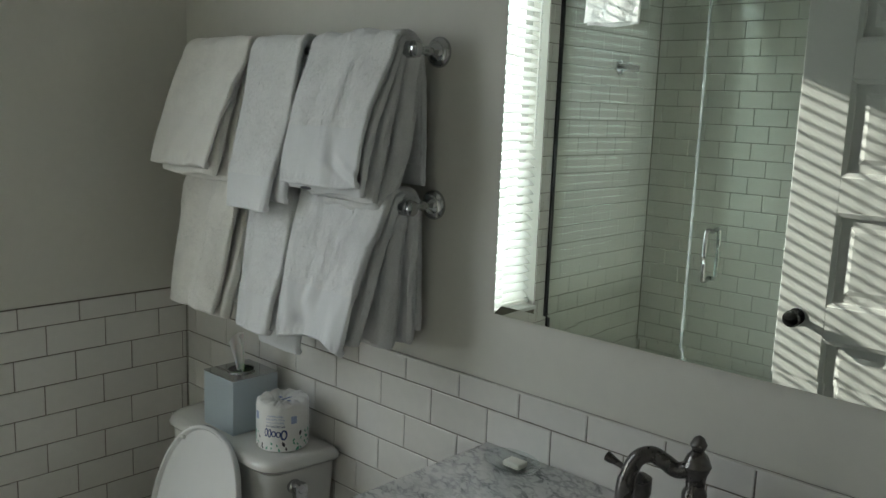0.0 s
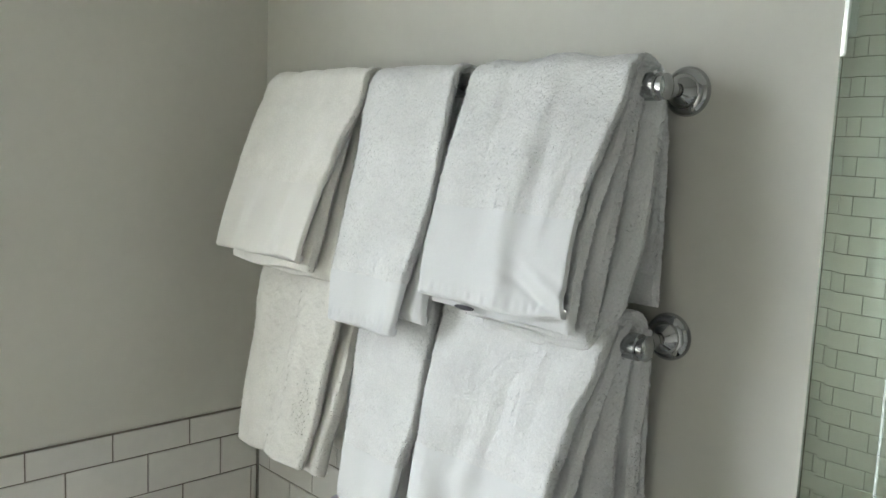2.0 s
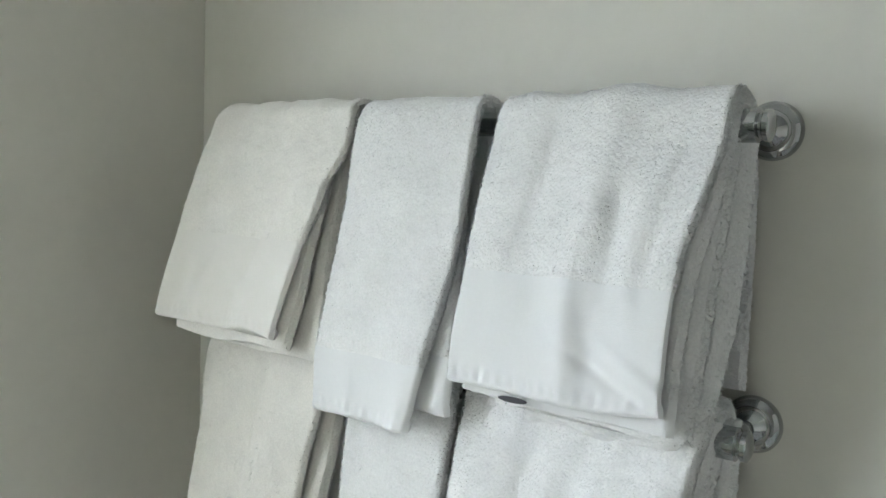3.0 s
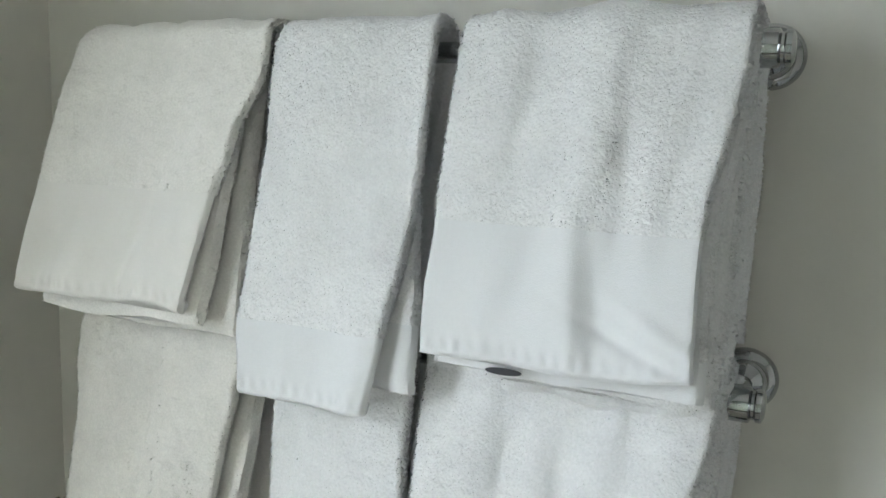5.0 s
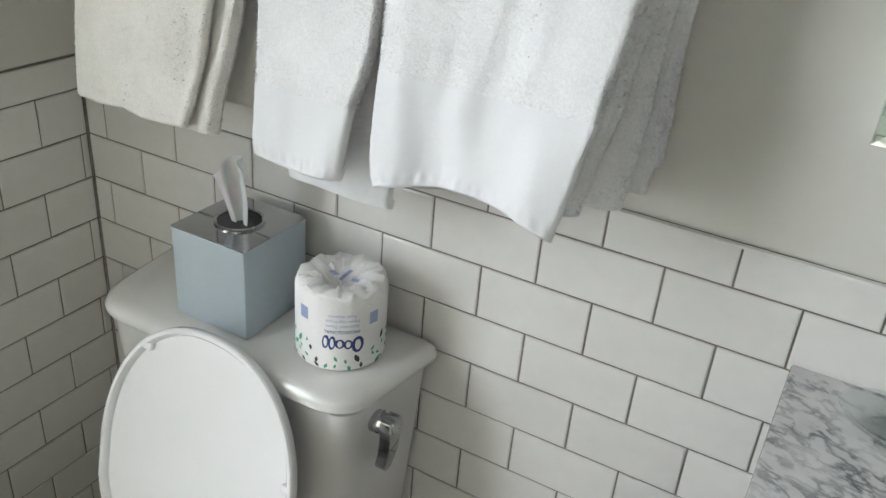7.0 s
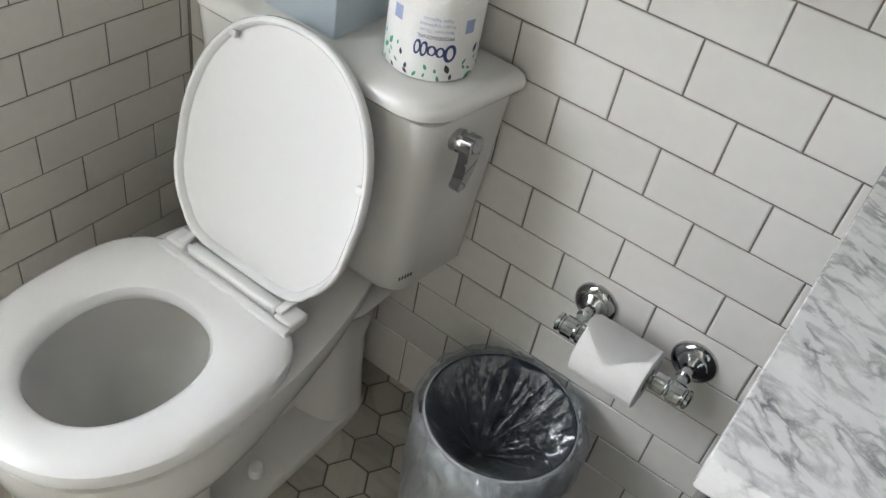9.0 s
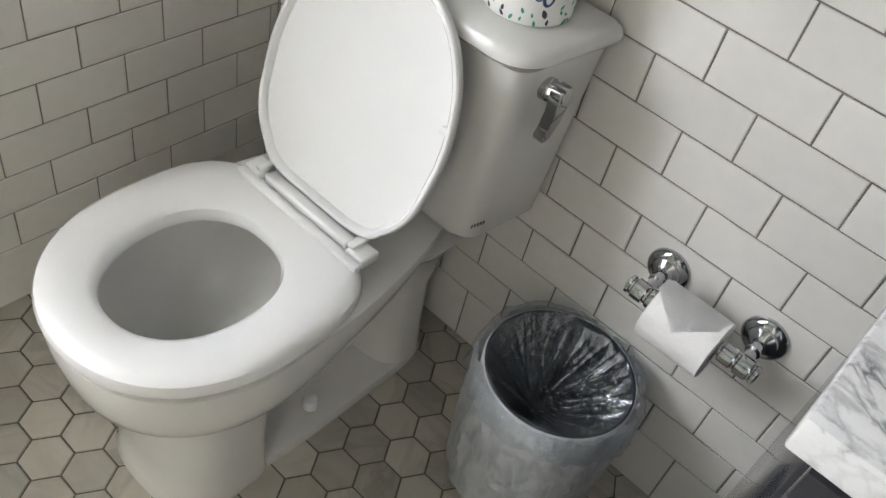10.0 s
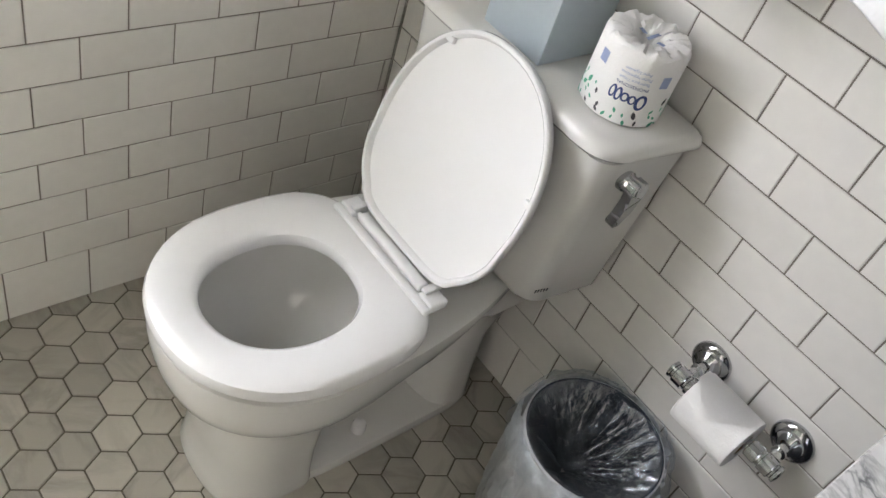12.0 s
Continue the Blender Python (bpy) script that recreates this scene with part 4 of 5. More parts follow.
for sx in (-1, 1):
    part("bolt_cap", lathe(bmesh.new(), [(0.0145, 0), (0.0145, 0.012), (0.012, 0.02), (0.006, 0.024), (0.0, 0.025)], pose(XT + sx * 0.080, -0.345, 0.0275), 18), SEATP, toilet)

# seat ring
bm = bmesh.new()
rings = [egg(XT, -0.32, -0.708, 0.183, 0.408, 3.4, 2.15, -0.50), egg(XT, -0.317, -0.715, 0.189, 0.412, 3.4, 2.15, -0.50), egg(XT, -0.317, -0.716, 0.190, 0.422, 3.4, 2.15, -0.50), egg(XT, -0.319, -0.713, 0.187, 0.431, 3.4, 2.15, -0.50), egg(XT, -0.325, -0.703, 0.178, 0.437, 3.4, 2.15, -0.50), egg(XT, -0.35, -0.684, 0.155, 0.439, 3, 2.15, -0.50),
         egg(XT, -0.385, -0.655, 0.118, 0.435, 2.3, 2.15, -0.51), egg(XT, -0.396, -0.645, 0.108, 0.429, 2.2, 2.15, -0.51), egg(XT, -0.400, -0.641, 0.104, 0.419, 2.2, 2.15, -0.51), egg(XT, -0.398, -0.643, 0.106, 0.408, 2.2, 2.15, -0.51)]
loft(bm, rings + [rings[0]], cap0=False, cap1=False)
bmesh.ops.remove_doubles(bm, verts=bm.verts, dist=1e-5)
seat = part("seat", bm, SEATP, toilet, "white plastic toilet seat")
part("hinge_ridge", box(bmesh.new(), XT - 0.118, XT + 0.142, -0.356, -0.343, 0.432, 0.4455, 0.003, 2), SEATP, toilet)
part("hinge_bar", box(bmesh.new(), XT - 0.078, XT + 0.100, -0.336, -0.315, 0.434, 0.450, 0.0045, 3), SEATP, toilet)
part("hinge_rod", tube(bmesh.new(), [(XT - 0.115, -0.326, 0.441), (XT + 0.139, -0.326, 0.441)], 0.005, 12), SEATP, toilet)
for sx in (-1, 1):
    x = XT + 0.011 + sx * 0.112
    h = part("hinge", box(bmesh.new(), x - 0.018, x + 0.018, -0.3425, -0.306, 0.430, 0.4485, 0.005, 3), SEATP, toilet)
    part("hinge_cap", box(bmesh.new(), x - sx * 0.012 - 0.007, x - sx * 0.012 + 0.007, -0.338, -0.304, 0.4487, 0.4565, 0.003, 2), SEATP, h)

# raised lid: a shallow dish with a rim, its inner side to the room
LIDL, LIDW = 0.370, 0.169
mlid = Matrix.Translation((XT + 0.014, -0.312, 0.452)) @ Euler((radians(73.5), 0, 0)).to_matrix().to_4x4()


def lid_ring(inset, h):
    pts = []
    for x, y, z in egg(0, 0.0 - inset, -LIDL + inset, LIDW - inset, 0, 5.0, 2.2, -0.165, bw=0.82):
        pts.append(mlid @ Vector((x, -y, h)))
    return pts


bm = bmesh.new()
loft(bm, [lid_ring(0.02, -0.012), lid_ring(0.005, -0.010), lid_ring(0.0, -0.003), lid_ring(0.0, 0.007), lid_ring(0.002, 0.0095), lid_ring(0.007, 0.0095), lid_ring(0.010, 0.006), lid_ring(0.012, 0.0), lid_ring(0.03, -0.0015)])
lid = part("lid", bm, SEATP, toilet, "raised white plastic lid")
for u, v in ((-0.105, 0.318), (0.155, 0.215)):
    m = mlid @ pose(u, v, 0.0)
    part("bumper", box(bmesh.new(), -0.008, 0.008, -0.0055, 0.0055, 0.0, 0.010, 0.003, 2), SEATP, lid).matrix_basis = m

# tank and its cover
XK = 0.443


def rr(hwb, hwf, yb, yf, z, r=0.03, cx=XK):
    """A rounded, slightly tapered rectangle in plan."""
    corners = [(hwb, yb), (-hwb, yb), (-hwf, yf), (hwf, yf)]
    pts = []
    rad = (0.012, 0.012, r, r)
    for i, (x, y) in enumerate(corners):
        px, py = corners[i - 1]
        nx, ny = corners[(i + 1) % 4]
        a = Vector((px - x, py - y)).normalized()
        b = Vector((nx - x, ny - y)).normalized()
        for k in range(9):
            t = k / 8
            p0, p2 = Vector((x, y)) + a * rad[i], Vector((x, y)) + b * rad[i]
            q = p0 * (1 - t) ** 2 + Vector((x, y)) * 2 * t * (1 - t) + p2 * t * t
            pts.append((cx + q.x, q.y, z))
    return pts


bm = bmesh.new()
loft(bm, [rr(0.19, 0.165, -0.03, -0.145, 0.402, 0.034), rr(0.205, 0.185, -0.024, -0.162, 0.408, 0.034), rr(0.214, 0.198, -0.02, -0.170, 0.424, 0.034), rr(0.224, 0.208, -0.016, -0.178, 0.58, 0.034), rr(0.236, 0.218, -0.014, -0.186, 0.74, 0.034)])
part("tank", bm, CERAMIC, toilet)
bm = bmesh.new()
loft(bm, [rr(0.236, 0.21, -0.014, -0.184, 0.742, 0.06), rr(0.246, 0.222, -0.01, -0.197, 0.746, 0.06), rr(0.251, 0.228, -0.008, -0.203, 0.753, 0.062), rr(0.251, 0.228, -0.008, -0.203, 0.761, 0.062), rr(0.247, 0.223, -0.010, -0.198, 0.770, 0.06), rr(0.238, 0.214, -0.014, -0.188, 0.775, 0.058)])
part("tank_cover", bm, CERAMIC, toilet)
bm = bmesh.new()
lathe(bm, [(0.0165, -0.004), (0.0165, 0.006), (0.014, 0.009), (0.0125, 0.028), (0.010, 0.031), (0.001, 0.032)], pose(0.668, -0.125, 0.705, 0, 83, 0), 24)
loft(bm, [[(0.668 + 0.012 * h + dx, -0.125 + w * sgn, 0.705 - d) for sgn in (-1, 1) for dx in ((0.012, 0.028) if sgn < 0 else (0.028, 0.012))] for d, w, h in ((-0.013, 0.013, 0.0), (-0.009, 0.016, 0.15), (0.004, 0.0165, 0.2), (0.02, 0.013, 0.1), (0.045, 0.0125, -0.1), (0.066, 0.011, -0.5), (0.074, 0.007, -0.55))])
part("flush_lever", bm, CHROME, toilet, "chrome flush lever")
for k in range(5):
    part("maker_mark", box(bmesh.new(), -0.0006, 0.0006, 0, 0.0035, 0, 0.0055), INK, toilet, smooth=False).matrix_basis = pose(0.6415 + 0.0012 * k, -0.168 + 0.0055 * k, 0.452, 0, 0, 12)

# ---- things on the tank ----
tissue_box = thing("tissue_box", "blue-grey tissue box cover with a chrome top, on the toilet tank", "tissue box")
BX = (0.348, 0.475, -0.160, -0.030, 0.7755, 0.913)
part("sides", box(bmesh.new(), BX[0], BX[1], BX[2], BX[3], BX[4], BX[5] - 0.002, 0.0012, 1), BOXBLUE, tissue_box)
bx, by = 0.5 * (BX[0] + BX[1]), 0.5 * (BX[2] + BX[3])
bm = bmesh.new()
n = 48
square = []
for k in range(n):
    a = 2 * math.pi * k / n
    c, s = math.cos(a), math.sin(a)
    q = 1 / max(abs(c), abs(s))
    square.append((c * q, s * q))
hx, hy = 0.5 * (BX[1] - BX[0]) + 0.0004, 0.5 * (BX[3] - BX[2]) + 0.0004
loft(bm, [[(bx + hx * x, by + hy * y, BX[5] - 0.0018) for x, y in square], [(bx + hx * x, by + hy * y, BX[5]) for x, y in square], [(bx + 0.033 * math.cos(2 * math.pi * k / n), by + 0.033 * math.sin(2 * math.pi * k / n), BX[5]) for k in range(n)]], cap0=False, cap1=False)
part("top_plate", bm, CHROME, tissue_box, "polished chrome top plate", smooth=False)
part("rim", lathe(bmesh.new(), [(0.030, -0.0005), (0.034, -0.0003), (0.035, 0.003), (0.033, 0.0045), (0.0305, 0.003), (0.030, -0.0005)], pose(bx, by, BX[5]), 40, False, False), CHROME, tissue_box)
# flat dark disc over the closed top, in place of the hole's shaded depth
part("opening", lathe(bmesh.new(), [(0.0302, -0.001), (0.0302, 0.0008), (0.001, 0.0009)], pose(bx, by, BX[5]), 32, True, False), INK, tissue_box)
bm = bmesh.new()
rings = []
for k in range(13):
    t = k / 12
    row = []
    for i in range(25):
        u = -1 + 2 * i / 24
        w = 0.013 + 0.026 * t * (1 - 0.4 * t)
        lift = 0.098 * t * (1 - 0.42 * max(0.0, -u - 0.1) * t - 0.16 * max(0.0, u - 0.5))
        row.append((bx + 0.004 + u * w - 0.010 * t * t + 0.003 * math.sin(9 * u), by - 0.002 + 0.010 * math.sin(4.2 * u + 1.0) * (0.5 + 0.8 * t) - 0.004 * t, BX[5] - 0.004 + lift + 0.004 * noise.noise((u * 4, t * 3, 0))))
    rings.append(row)
loft(bm, rings, False, False, closed=False)
bmesh.ops.solidify(bm, geom=bm.faces[:], thickness=0.0006)
solo("tissue", bm, TISSUE, "white paper tissue sticking up out of the box", "tissue")

ROLL = (0.585, -0.096, 0.7755, 0.061, 0.116)   # x, y, foot, radius, height
wrapped = thing("wrapped_toilet_roll", "paper-wrapped spare toilet roll with green leaf print on the tank", "toilet roll")
rx, ry, rz, rrad, rh = ROLL
bm = bmesh.new()
SC = rrad / 0.0556
prof = [(0.046, 0.0), (0.052, 0.001), (0.0553, 0.004), (0.0556, 0.02), (0.0556, 0.06), (0.0556, 0.094), (0.0545, 0.1005), (0.051, 0.104), (0.042, 0.1055), (0.032, 0.104), (0.024, 0.1), (0.017, 0.09), (0.010, 0.083), (0.004, 0.081)]
seg = 72
rings = []
for r, z in prof:
    r, z = r * SC, z * SC
    ring = []
    for k in range(seg):
        a = 2 * math.pi * k / seg
        crumple = max(0.0, min(1.0, (z - 0.088) / 0.012)) if r > 0.02 else 0.5
        dr = 0.0006 * noise.noise((3 * math.cos(a), 3 * math.sin(a), z * 40)) + crumple * 0.0016 * noise.noise((7 * math.cos(a), 7 * math.sin(a), z * 120))
        dz = crumple * 0.0075 * (noise.noise((9 * math.cos(a), 9 * math.sin(a), r * 60)) + 0.5 * math.cos(11 * a + r * 130))
        ring.append((rx + (r + dr) * math.cos(a), ry + (r + dr) * math.sin(a), rz + z + dz * 0.6))
    rings.append(ring)
part("wrapper", loft(bm, rings), PAPER, wrapped)


def on_roll(a, z, lift=0.0003):
    """A place on the roll's side, from an angle in degrees and a height."""
    r = rrad + 0.0006 + lift
    return Vector((rx + r * math.cos(radians(a)), ry + r * math.sin(radians(a)), rz + z))


def print_shape(name, outline, angle, z, material, turn=0.0):
    """A flat print, its outline in metres, wrapped on the roll's side."""
    bm = bmesh.new()
    c, s = math.cos(radians(turn)), math.sin(radians(turn))
    vs = [bm.verts.new(on_roll(angle + math.degrees((x * c - y * s) / rrad), z + x * s + y * c)) for x, y in outline]
    bm.faces.new(vs)
    ob = part(name, bm, material, wrapped, smooth=False)
    return ob


leaf = [(0, -0.5), (0.2, -0.25), (0.24, 0.05), (0.12, 0.35), (0, 0.5), (-0.12, 0.35), (-0.24, 0.05), (-0.2, -0.25)]
rng = random.Random(3)
FRONT = -57.0
for ring_k in range(4):
    for k in range(22):
        a = FRONT - 180 + 360 * (k + 0.5 * (ring_k % 2)) / 22 + rng.uniform(-5, 5)
        z = 0.009 + 0.011 * ring_k + rng.uniform(-0.003, 0.003)
        if ring_k >= 2 and abs((a - FRONT - 4 + 180) % 360 - 180) < 40:
            continue
        big = 0.014 if rng.random() < 0.15 else rng.uniform(0.0065, 0.0095)
        print_shape("leaf_print", [(x * big, y * big) for x, y in leaf], a, z, GREEN if rng.random() < 0.85 else INK, rng.uniform(-60, 60))
# the maker's mark as plain strokes, the small print above it
for dx, w, h in ((-0.0215, 0.0095, 0.021), (-0.013, 0.0095, 0.0215), (-0.003, 0.0125, 0.0145), (0.0078, 0.012, 0.0145), (0.0205, 0.0165, 0.025)):
    outer = [(w / 2 * math.cos(q), h / 2 * math.sin(q)) for q in [2 * math.pi * k / 14 for k in range(14)]]
    print_shape("mark_outline", [(x + dx, y) for x, y in outer], FRONT + 4, 0.046, NAVY, -6)
    inner = [(0.5 * x, 0.66 * y) for x, y in outer]
    bm = bmesh.new()
    bm.faces.new([bm.verts.new(on_roll(FRONT + 4 + math.degrees((x + dx) / rrad), 0.046 + y - 0.1 * dx, 0.0006)) for x, y in inner])
    part("mark_stroke", bm, PAPER, wrapped, smooth=False)


def roll_text(words, size, z, shift=0.0):
    """Words printed upside down round the roll."""
    cu = bpy.data.curves.new("print", "FONT")
    cu.body, cu.size, cu.align_x = words, size, "CENTER"
    tmp = bpy.data.objects.new("print", cu)
    me = bpy.data.meshes.new_from_object(tmp)
    for v in me.vertices:
        x, y = -v.co.x, -v.co.y
        v.co = on_roll(FRONT + 4 + math.degrees((x + shift) / rrad), z + y, 0.0005)
    me.materials.append(PALEBLUE if size < 0.0065 else NAVY)
    ob = new("small_print", me)
    ob.parent = wrapped
    bpy.data.objects.remove(tmp)


roll_text("PROFESSIONAL", 0.0068, 0.0665)
roll_text("Bathroom Tissue", 0.0062, 0.0745)
roll_text("Papier hygiénique", 0.0062, 0.082)
roll_text("Papel higiénico", 0.0062, 0.0895)
for da, z in ((-47, 0.082), (45, 0.078)):
    print_shape("stamp_print", [(-0.007, -0.009), (0.007, -0.009), (0.007, 0.009), (-0.007, 0.009)], FRONT + da, z, PALEBLUE)
for a0, r0, w in ((20, 0.03, 0.008), (160, 0.028, 0.007), (95, 0.012, 0.006)):
    bm = bmesh.new()
    m = pose(rx, ry, rz + 0.1062, 0, 0, a0) @ pose(r0, 0, 0)
    bm.faces.new([bm.verts.new(m @ Vector((x, y, 0.0018))) for x, y in ((-0.018, -w / 2), (0.014, -w / 2), (0.018, 0), (0.012, w / 2), (-0.016, w / 2))])
    part("wrapper_print", bm, PALEBLUE, wrapped, smooth=False)

# ---- roll holder on the wall ----
holder = thing("toilet_roll_holder", "chrome toilet roll holder fixed to the tiled wall", "roll holder")
HZ = 0.467
for x, e in ((0.889, -1), (1.053, 1)):
    rosette(holder, x, HZ, 0.035, OUT)
    part("end_fitting", knuckle(x, HZ, 0.0158, e), CHROME, holder)
part("bar", tube(bmesh.new(), [(0.9, -OUT, HZ), (1.042, -OUT, HZ)], 0.0095, 20), CHROME, holder)
hung = thing("toilet_roll", "started roll of white toilet paper with a folded point", "toilet roll")
RR, RX0, RX1 = 0.046, 0.912, 1.016
cz = HZ - 0.008
bm = bmesh.new()
m = pose(RX0, -OUT, cz, 0, 90, 0)
L = RX1 - RX0
lathe(bm, [(0.02, 0.0), (RR - 0.002, 0.0), (RR, 0.0015), (RR + 0.0004, L * 0.5), (RR, L - 0.0015), (RR - 0.002, L), (0.02, L), (0.02, 0.0)], m, 56, False, False)
bmesh.ops.remove_doubles(bm, verts=bm.verts, dist=1e-5)
part("paper", bm, PAPER, hung)
part("core", lathe(bmesh.new(), [(0.0198, 0.0005), (0.0198, L - 0.0005), (0.0185, L - 0.0005), (0.0185, 0.0005), (0.0198, 0.0005)], m, 32, False, False), CARD, hung, "brown card core")
bm = bmesh.new()
rings = []
for k in range(15):
    a = radians(70 + 6.0 * k)        # over the top towards the room
    w = 1.0 if k < 6 else max(0.02, 1 - (k - 6) / 8.2)
    r = RR + 0.0011 + 0.0009 * (k / 14)
    mid = 0.5 * (RX0 + RX1) - 0.006
    rings.append([(mid + u * w * L * 0.47, -OUT + r * math.cos(a), cz + r * math.sin(a)) for u in (-1, -0.5, 0, 0.5, 1)])
loft(bm, rings, False, False, closed=False)
bmesh.ops.solidify(bm, geom=bm.faces[:], thickness=0.0006)
part("folded_end", bm, PAPER, hung)

# ---- waste bin with its liner ----
bin_ob = thing("waste_bin", "dark plastic waste bin lined with a clear bag", "waste bin", at=(0.848, -0.135, 0))
BR0, BR1, BH = 0.112, 0.124, 0.285
part("bucket", lathe(bmesh.new(), [(0.1, 0.0), (BR0, 0.004), (BR1, BH), (BR1 - 0.003, BH + 0.002)], None, 56, True, False), BINOUT, bin_ob)
part("inside", lathe(bmesh.new(), [(BR1 - 0.003, BH + 0.002), (BR1 - 0.006, BH), (BR0 - 0.004, 0.012), (0.002, 0.012)], None, 56, False, True), BINGREY, bin_ob, "dark blue-grey inside")


def crinkled(profile, amount, seed, radial=0.0, seg=150):
    """A thin bag as rings with sharp creases, and radial folds where it is gathered."""
    bm = bmesh.new()
    rings = []
    for r, z in profile:
        ring = []
        for k in range(seg):
            a = 2 * math.pi * k / seg
            c, s = math.cos(a), math.sin(a)
            ridge = lambda f, q: 1 - 2 * abs(noise.noise((c * f + seed, s * f, z * f * 5.5 + q)))
            w = 0.9 * noise.noise((c * 3 + seed, s * 3, z * 7)) + 0.75 * ridge(5, 0) - 0.4 + 0.35 * ridge(13, 3)
            rr_ = r + amount * (w)
            zz = z + amount * 0.5 * noise.noise((c * 6, s * 6 + seed, z * 30)) + radial * (noise.noise((c * 5, s * 5, seed)) + 0.6 * noise.noise((c * 12, s * 12, seed)))
            ring.append((rr_ * c, rr_ * s, zz))
        rings.append(ring)
    return loft(bm, rings, False, False)


liner = thing("bin_liner", "clear crinkled plastic bag turned over the bin's rim", "bin liner", at=(0.848, -0.135, 0))
part("outside_skirt", crinkled([(BR1 + 0.002, BH + 0.004), (BR1 + 0.006, BH - 0.003)] + [(BR1 + 0.007 - 0.003 * k / 33, BH - 0.010 - 0.0078 * k) for k in range(34)], 0.0085, 1.0, 0.0, 150), LINER, liner)


def gathered_bag(depth, seed, rows=44, seg=220):
    """The bag inside the bin: it hangs from the rim and is drawn to a low middle in sharp radial pleats."""
    bm = bmesh.new()
    rings = []
    for k in range(rows + 1):
        t = k / rows
        ring = []
        for i in range(seg):
            a = 2 * math.pi * i / seg + 0.25 * t * math.sin(seed)
            c, s = math.cos(a), math.sin(a)
            ridge = lambda f, q: 1 - 2.4 * abs(noise.noise((c * f + seed, s * f, q + 0.8 * t)))
            swell = math.sin(math.pi * min(1.0, 0.06 + t * 0.94)) ** 0.8
            z = BH + 0.003 - depth * t ** 0.75 + swell * (0.020 * ridge(2.3, 0) + 0.010 * ridge(5.5, 4) + 0.004 * ridge(13, 9))
            r = (BR1 - 0.004) * (1 - t) ** 0.92 + 0.004 + 0.003 * swell * noise.noise((c * 9, s * 9, t * 9 + seed))
            r = min(r, BR1 - 0.005 - (BH - z) * (BR1 - BR0) / BH)
            ring.append((r * c - 0.012 * t, r * s - 0.010 * t, z))
        rings.append(ring)
    return loft(bm, rings, False, True)


part("inside_bag", gathered_bag(0.115, 5.0), LINERIN, liner)
part("turned_edge", crinkled([(BR1 + 0.0025, BH + 0.0045), (BR1 + 0.012, BH + 0.001), (BR1 + 0.019, BH - 0.012), (BR1 + 0.02, BH - 0.03)], 0.008, 9.0, 0.005, 130), LINERIN, liner)

# ---- wall and floor tiles, piece by piece ----
TILES = {}


def tile_mesh(w, h, material, d=0.0065, bev=0.0016):
    key = (round(w, 3), round(h, 3), material.name)
    if key not in TILES:
        bm = bmesh.new()
        rings = []
        for inset, z in ((0, -d), (0, -bev), (bev * 0.4, -bev * 0.35), (bev * 1.6, 0)):
            rings.append([(-w / 2 + inset, -h / 2 + inset, z), (w / 2 - inset, -h / 2 + inset, z), (w / 2 - inset, h / 2 - inset, z), (-w / 2 + inset, h / 2 - inset, z)])
        loft(bm, rings, cap0=False)
        TILES[key] = finish("tile", bm, material, smooth=False)
    return TILES[key]


tilt = random.Random(11)
GAP = 0.0024


def courses(spans, rows, phase_even, phase_odd, place, parent, shift=None, widen=None):
    """rows: (index, z0, z1); spans: the lengths along the wall that are tiled; place(u, z): pose of a tile."""
    for k, z0, z1 in rows:
        for s0, s1 in spans(0.5 * (z0 + z1)):
            first = (phase_even if k % 2 == 0 else phase_odd) + (shift or {}).get(k, 0.0)
            pitch = P + (widen or {}).get(k, 0.0)
            first -= 5 * (pitch - P)
            u = first + math.floor((s0 - first) / pitch) * pitch
            while u < s1 - 0.004:
                a, b = max(u, s0), min(u + pitch, s1)
                u += pitch
                if b - a < 0.008:
                    continue
                ob = new("tile", tile_mesh(b - a - GAP, z1 - z0 - GAP, TILE))
                ob.parent = parent
                ob.matrix_basis = place(0.5 * (a + b), 0.5 * (z0 + z1)) @ pose(0, 0, tilt.uniform(-0.0003, 0.0003), tilt.gauss(0, 0.22), tilt.gauss(0, 0.16), tilt.gauss(0, 0.08))


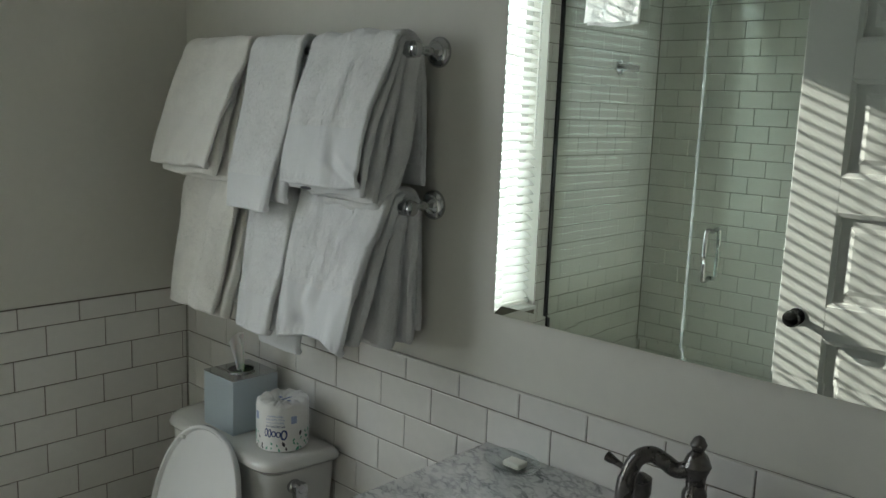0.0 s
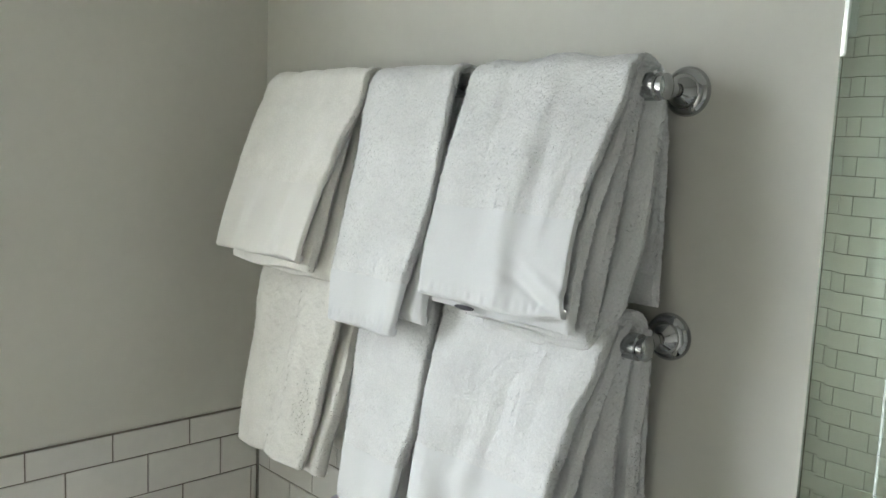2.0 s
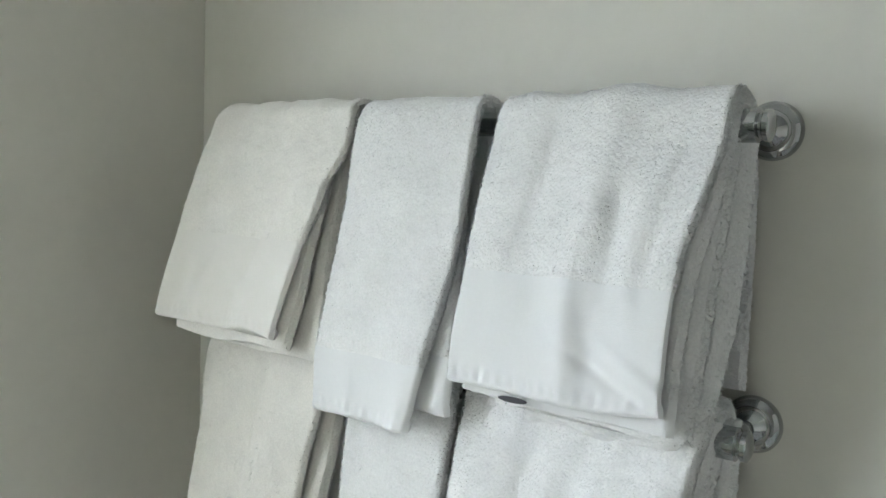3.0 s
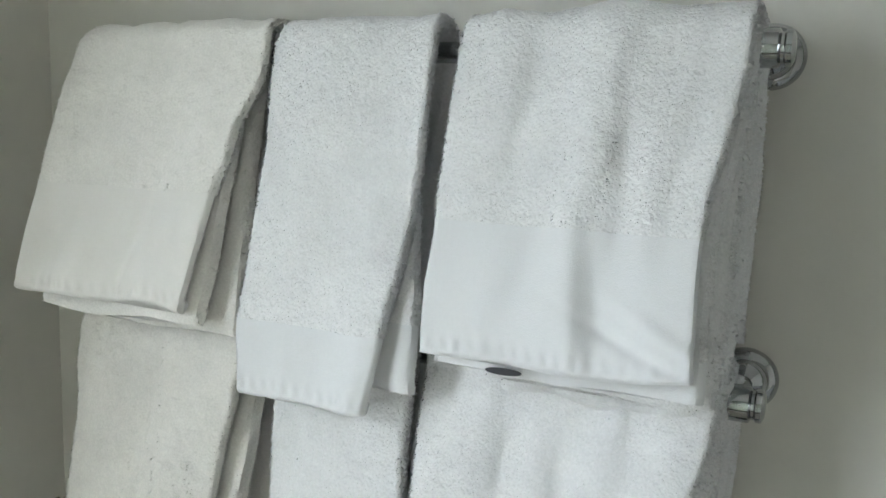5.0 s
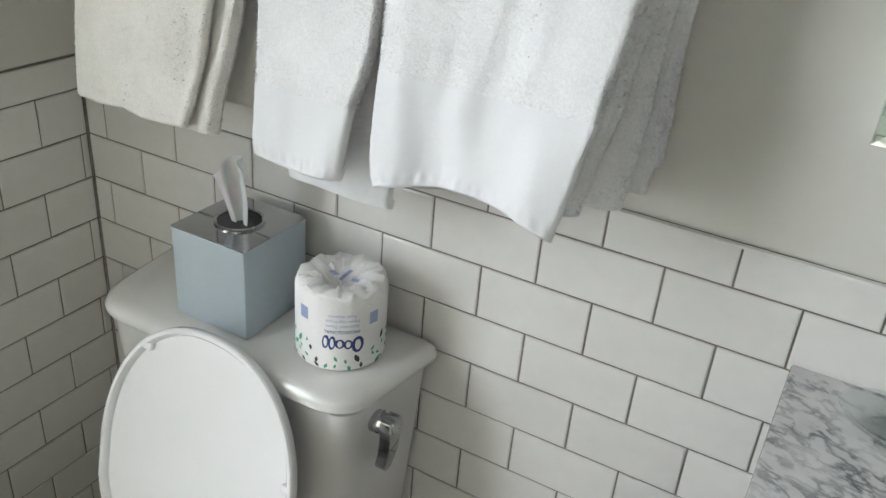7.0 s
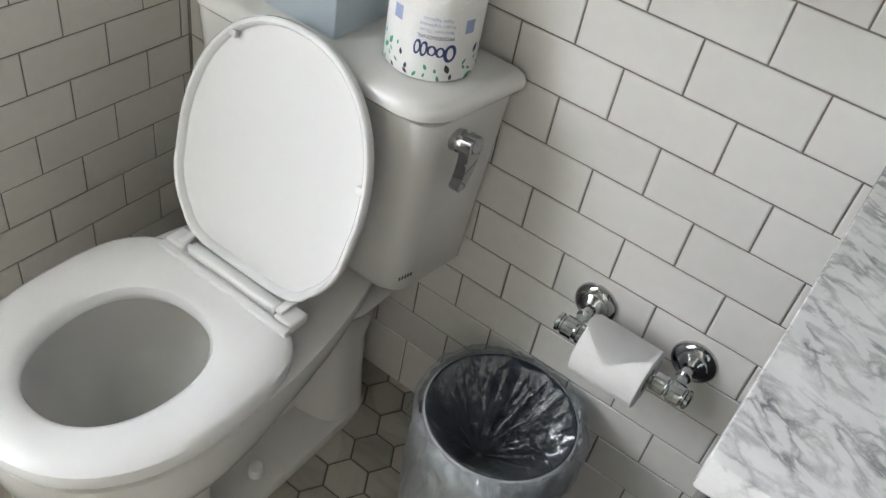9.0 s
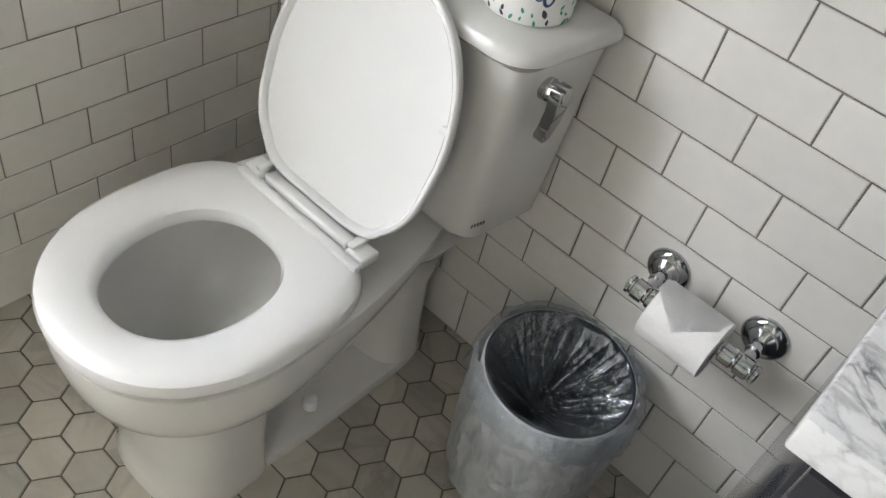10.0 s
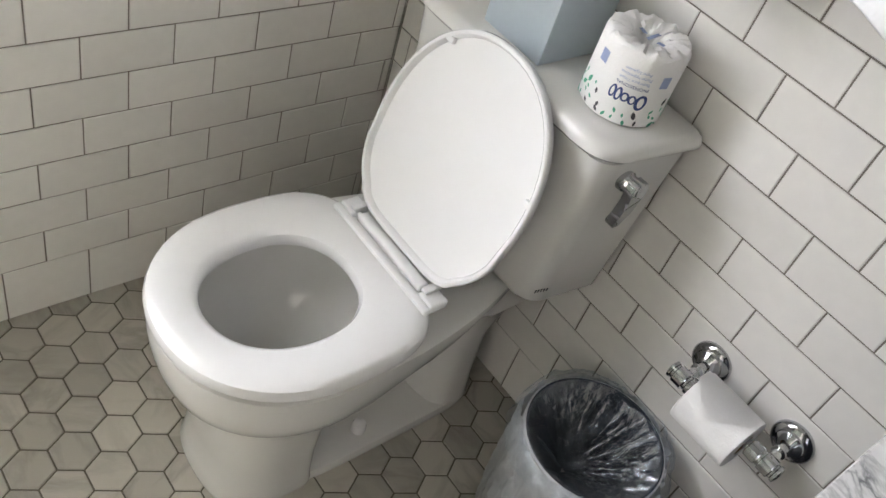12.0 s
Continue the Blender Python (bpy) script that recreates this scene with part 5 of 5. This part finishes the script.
rows = [(1, Z0, TOP)] + [(k, Z0 - (k - 1) * H, Z0 - (k - 2) * H) for k in range(2, 13)] + [(13, 0.0, BASE)]
courses(lambda z: [(0.001, 2.53)], rows, D0, D0 + P / 2, lambda u, z: pose(u, 0, z, 90, 0, 0), wall_north, {4: -0.004}, {k: 0.0007 * (k - 6) for k in range(7, 14)})
srows = [(k, Z0 - (k - 1) * H, Z0 - (k - 2) * H) for k in range(-17, 13)] + [(13, 0.0, BASE)]
courses(lambda z: [(0.001, -WIN[0])] if z < WIN[2] - 0.02 else [(0.001, -WIN[1])], rows, 0.0965, 0.019, lambda u, z: pose(0, -u, z, 90, 0, 90), wall_west, {1: -0.018, 2: -0.009, 3: -0.004})
courses(lambda z: [(-WIN[0], -YB)], srows, 0.0935, 0.016, lambda u, z: pose(0, -u, z, 90, 0, 90), wall_west)
courses(lambda z: [(0.001, XS)], srows, D0, D0 + P / 2, lambda u, z: pose(u, YB, z, 90, 0, 180), wall_shower_back)

HEXP = 0.0745


def hex_mesh():
    bm = bmesh.new()
    R = (HEXP - 0.0034) / math.sqrt(3)
    rings = []
    for s, z in ((1.0, -0.006), (1.0, -0.0012), (0.985, -0.0004), (0.955, 0.0)):
        rings.append([(R * s * math.cos(math.pi * k / 3), R * s * math.sin(math.pi * k / 3), z) for k in range(6)])
    loft(bm, rings, cap0=False)
    return finish("hex_tile", bm, HEXSTONE, smooth=False)


HEXMESH = hex_mesh()
DX = HEXP * math.sqrt(3) / 2
far = bmesh.new()
for i in range(-4, 45):
    for j in range(-40, 14):
        x, y = 0.191 + i * DX, -0.793 + (j + (0.5 if i % 2 else 0)) * HEXP
        if not (-0.045 < x < XR and YG < y < 0.04):
            continue
        if x < 1.35 and y > -1.0:
            ob = new("hex_tile", HEXMESH)
            ob.parent = floor
            ob.matrix_basis = pose(x, y, tilt.uniform(-0.0003, 0.0002), tilt.gauss(0, 0.2), tilt.gauss(0, 0.2), 60 * tilt.randrange(6))
        else:
            R = (HEXP - 0.0034) / math.sqrt(3)
            loft(far, [[(x + R * s * math.cos(math.pi * k / 3), y + R * s * math.sin(math.pi * k / 3), z) for k in range(6)] for s, z in ((1.0, -0.006), (1.0, -0.0012), (0.96, 0.0))], cap0=False)
tagged(part("hex_tiles", far, HEXSTONE, floor, smooth=False), kind="stuff")
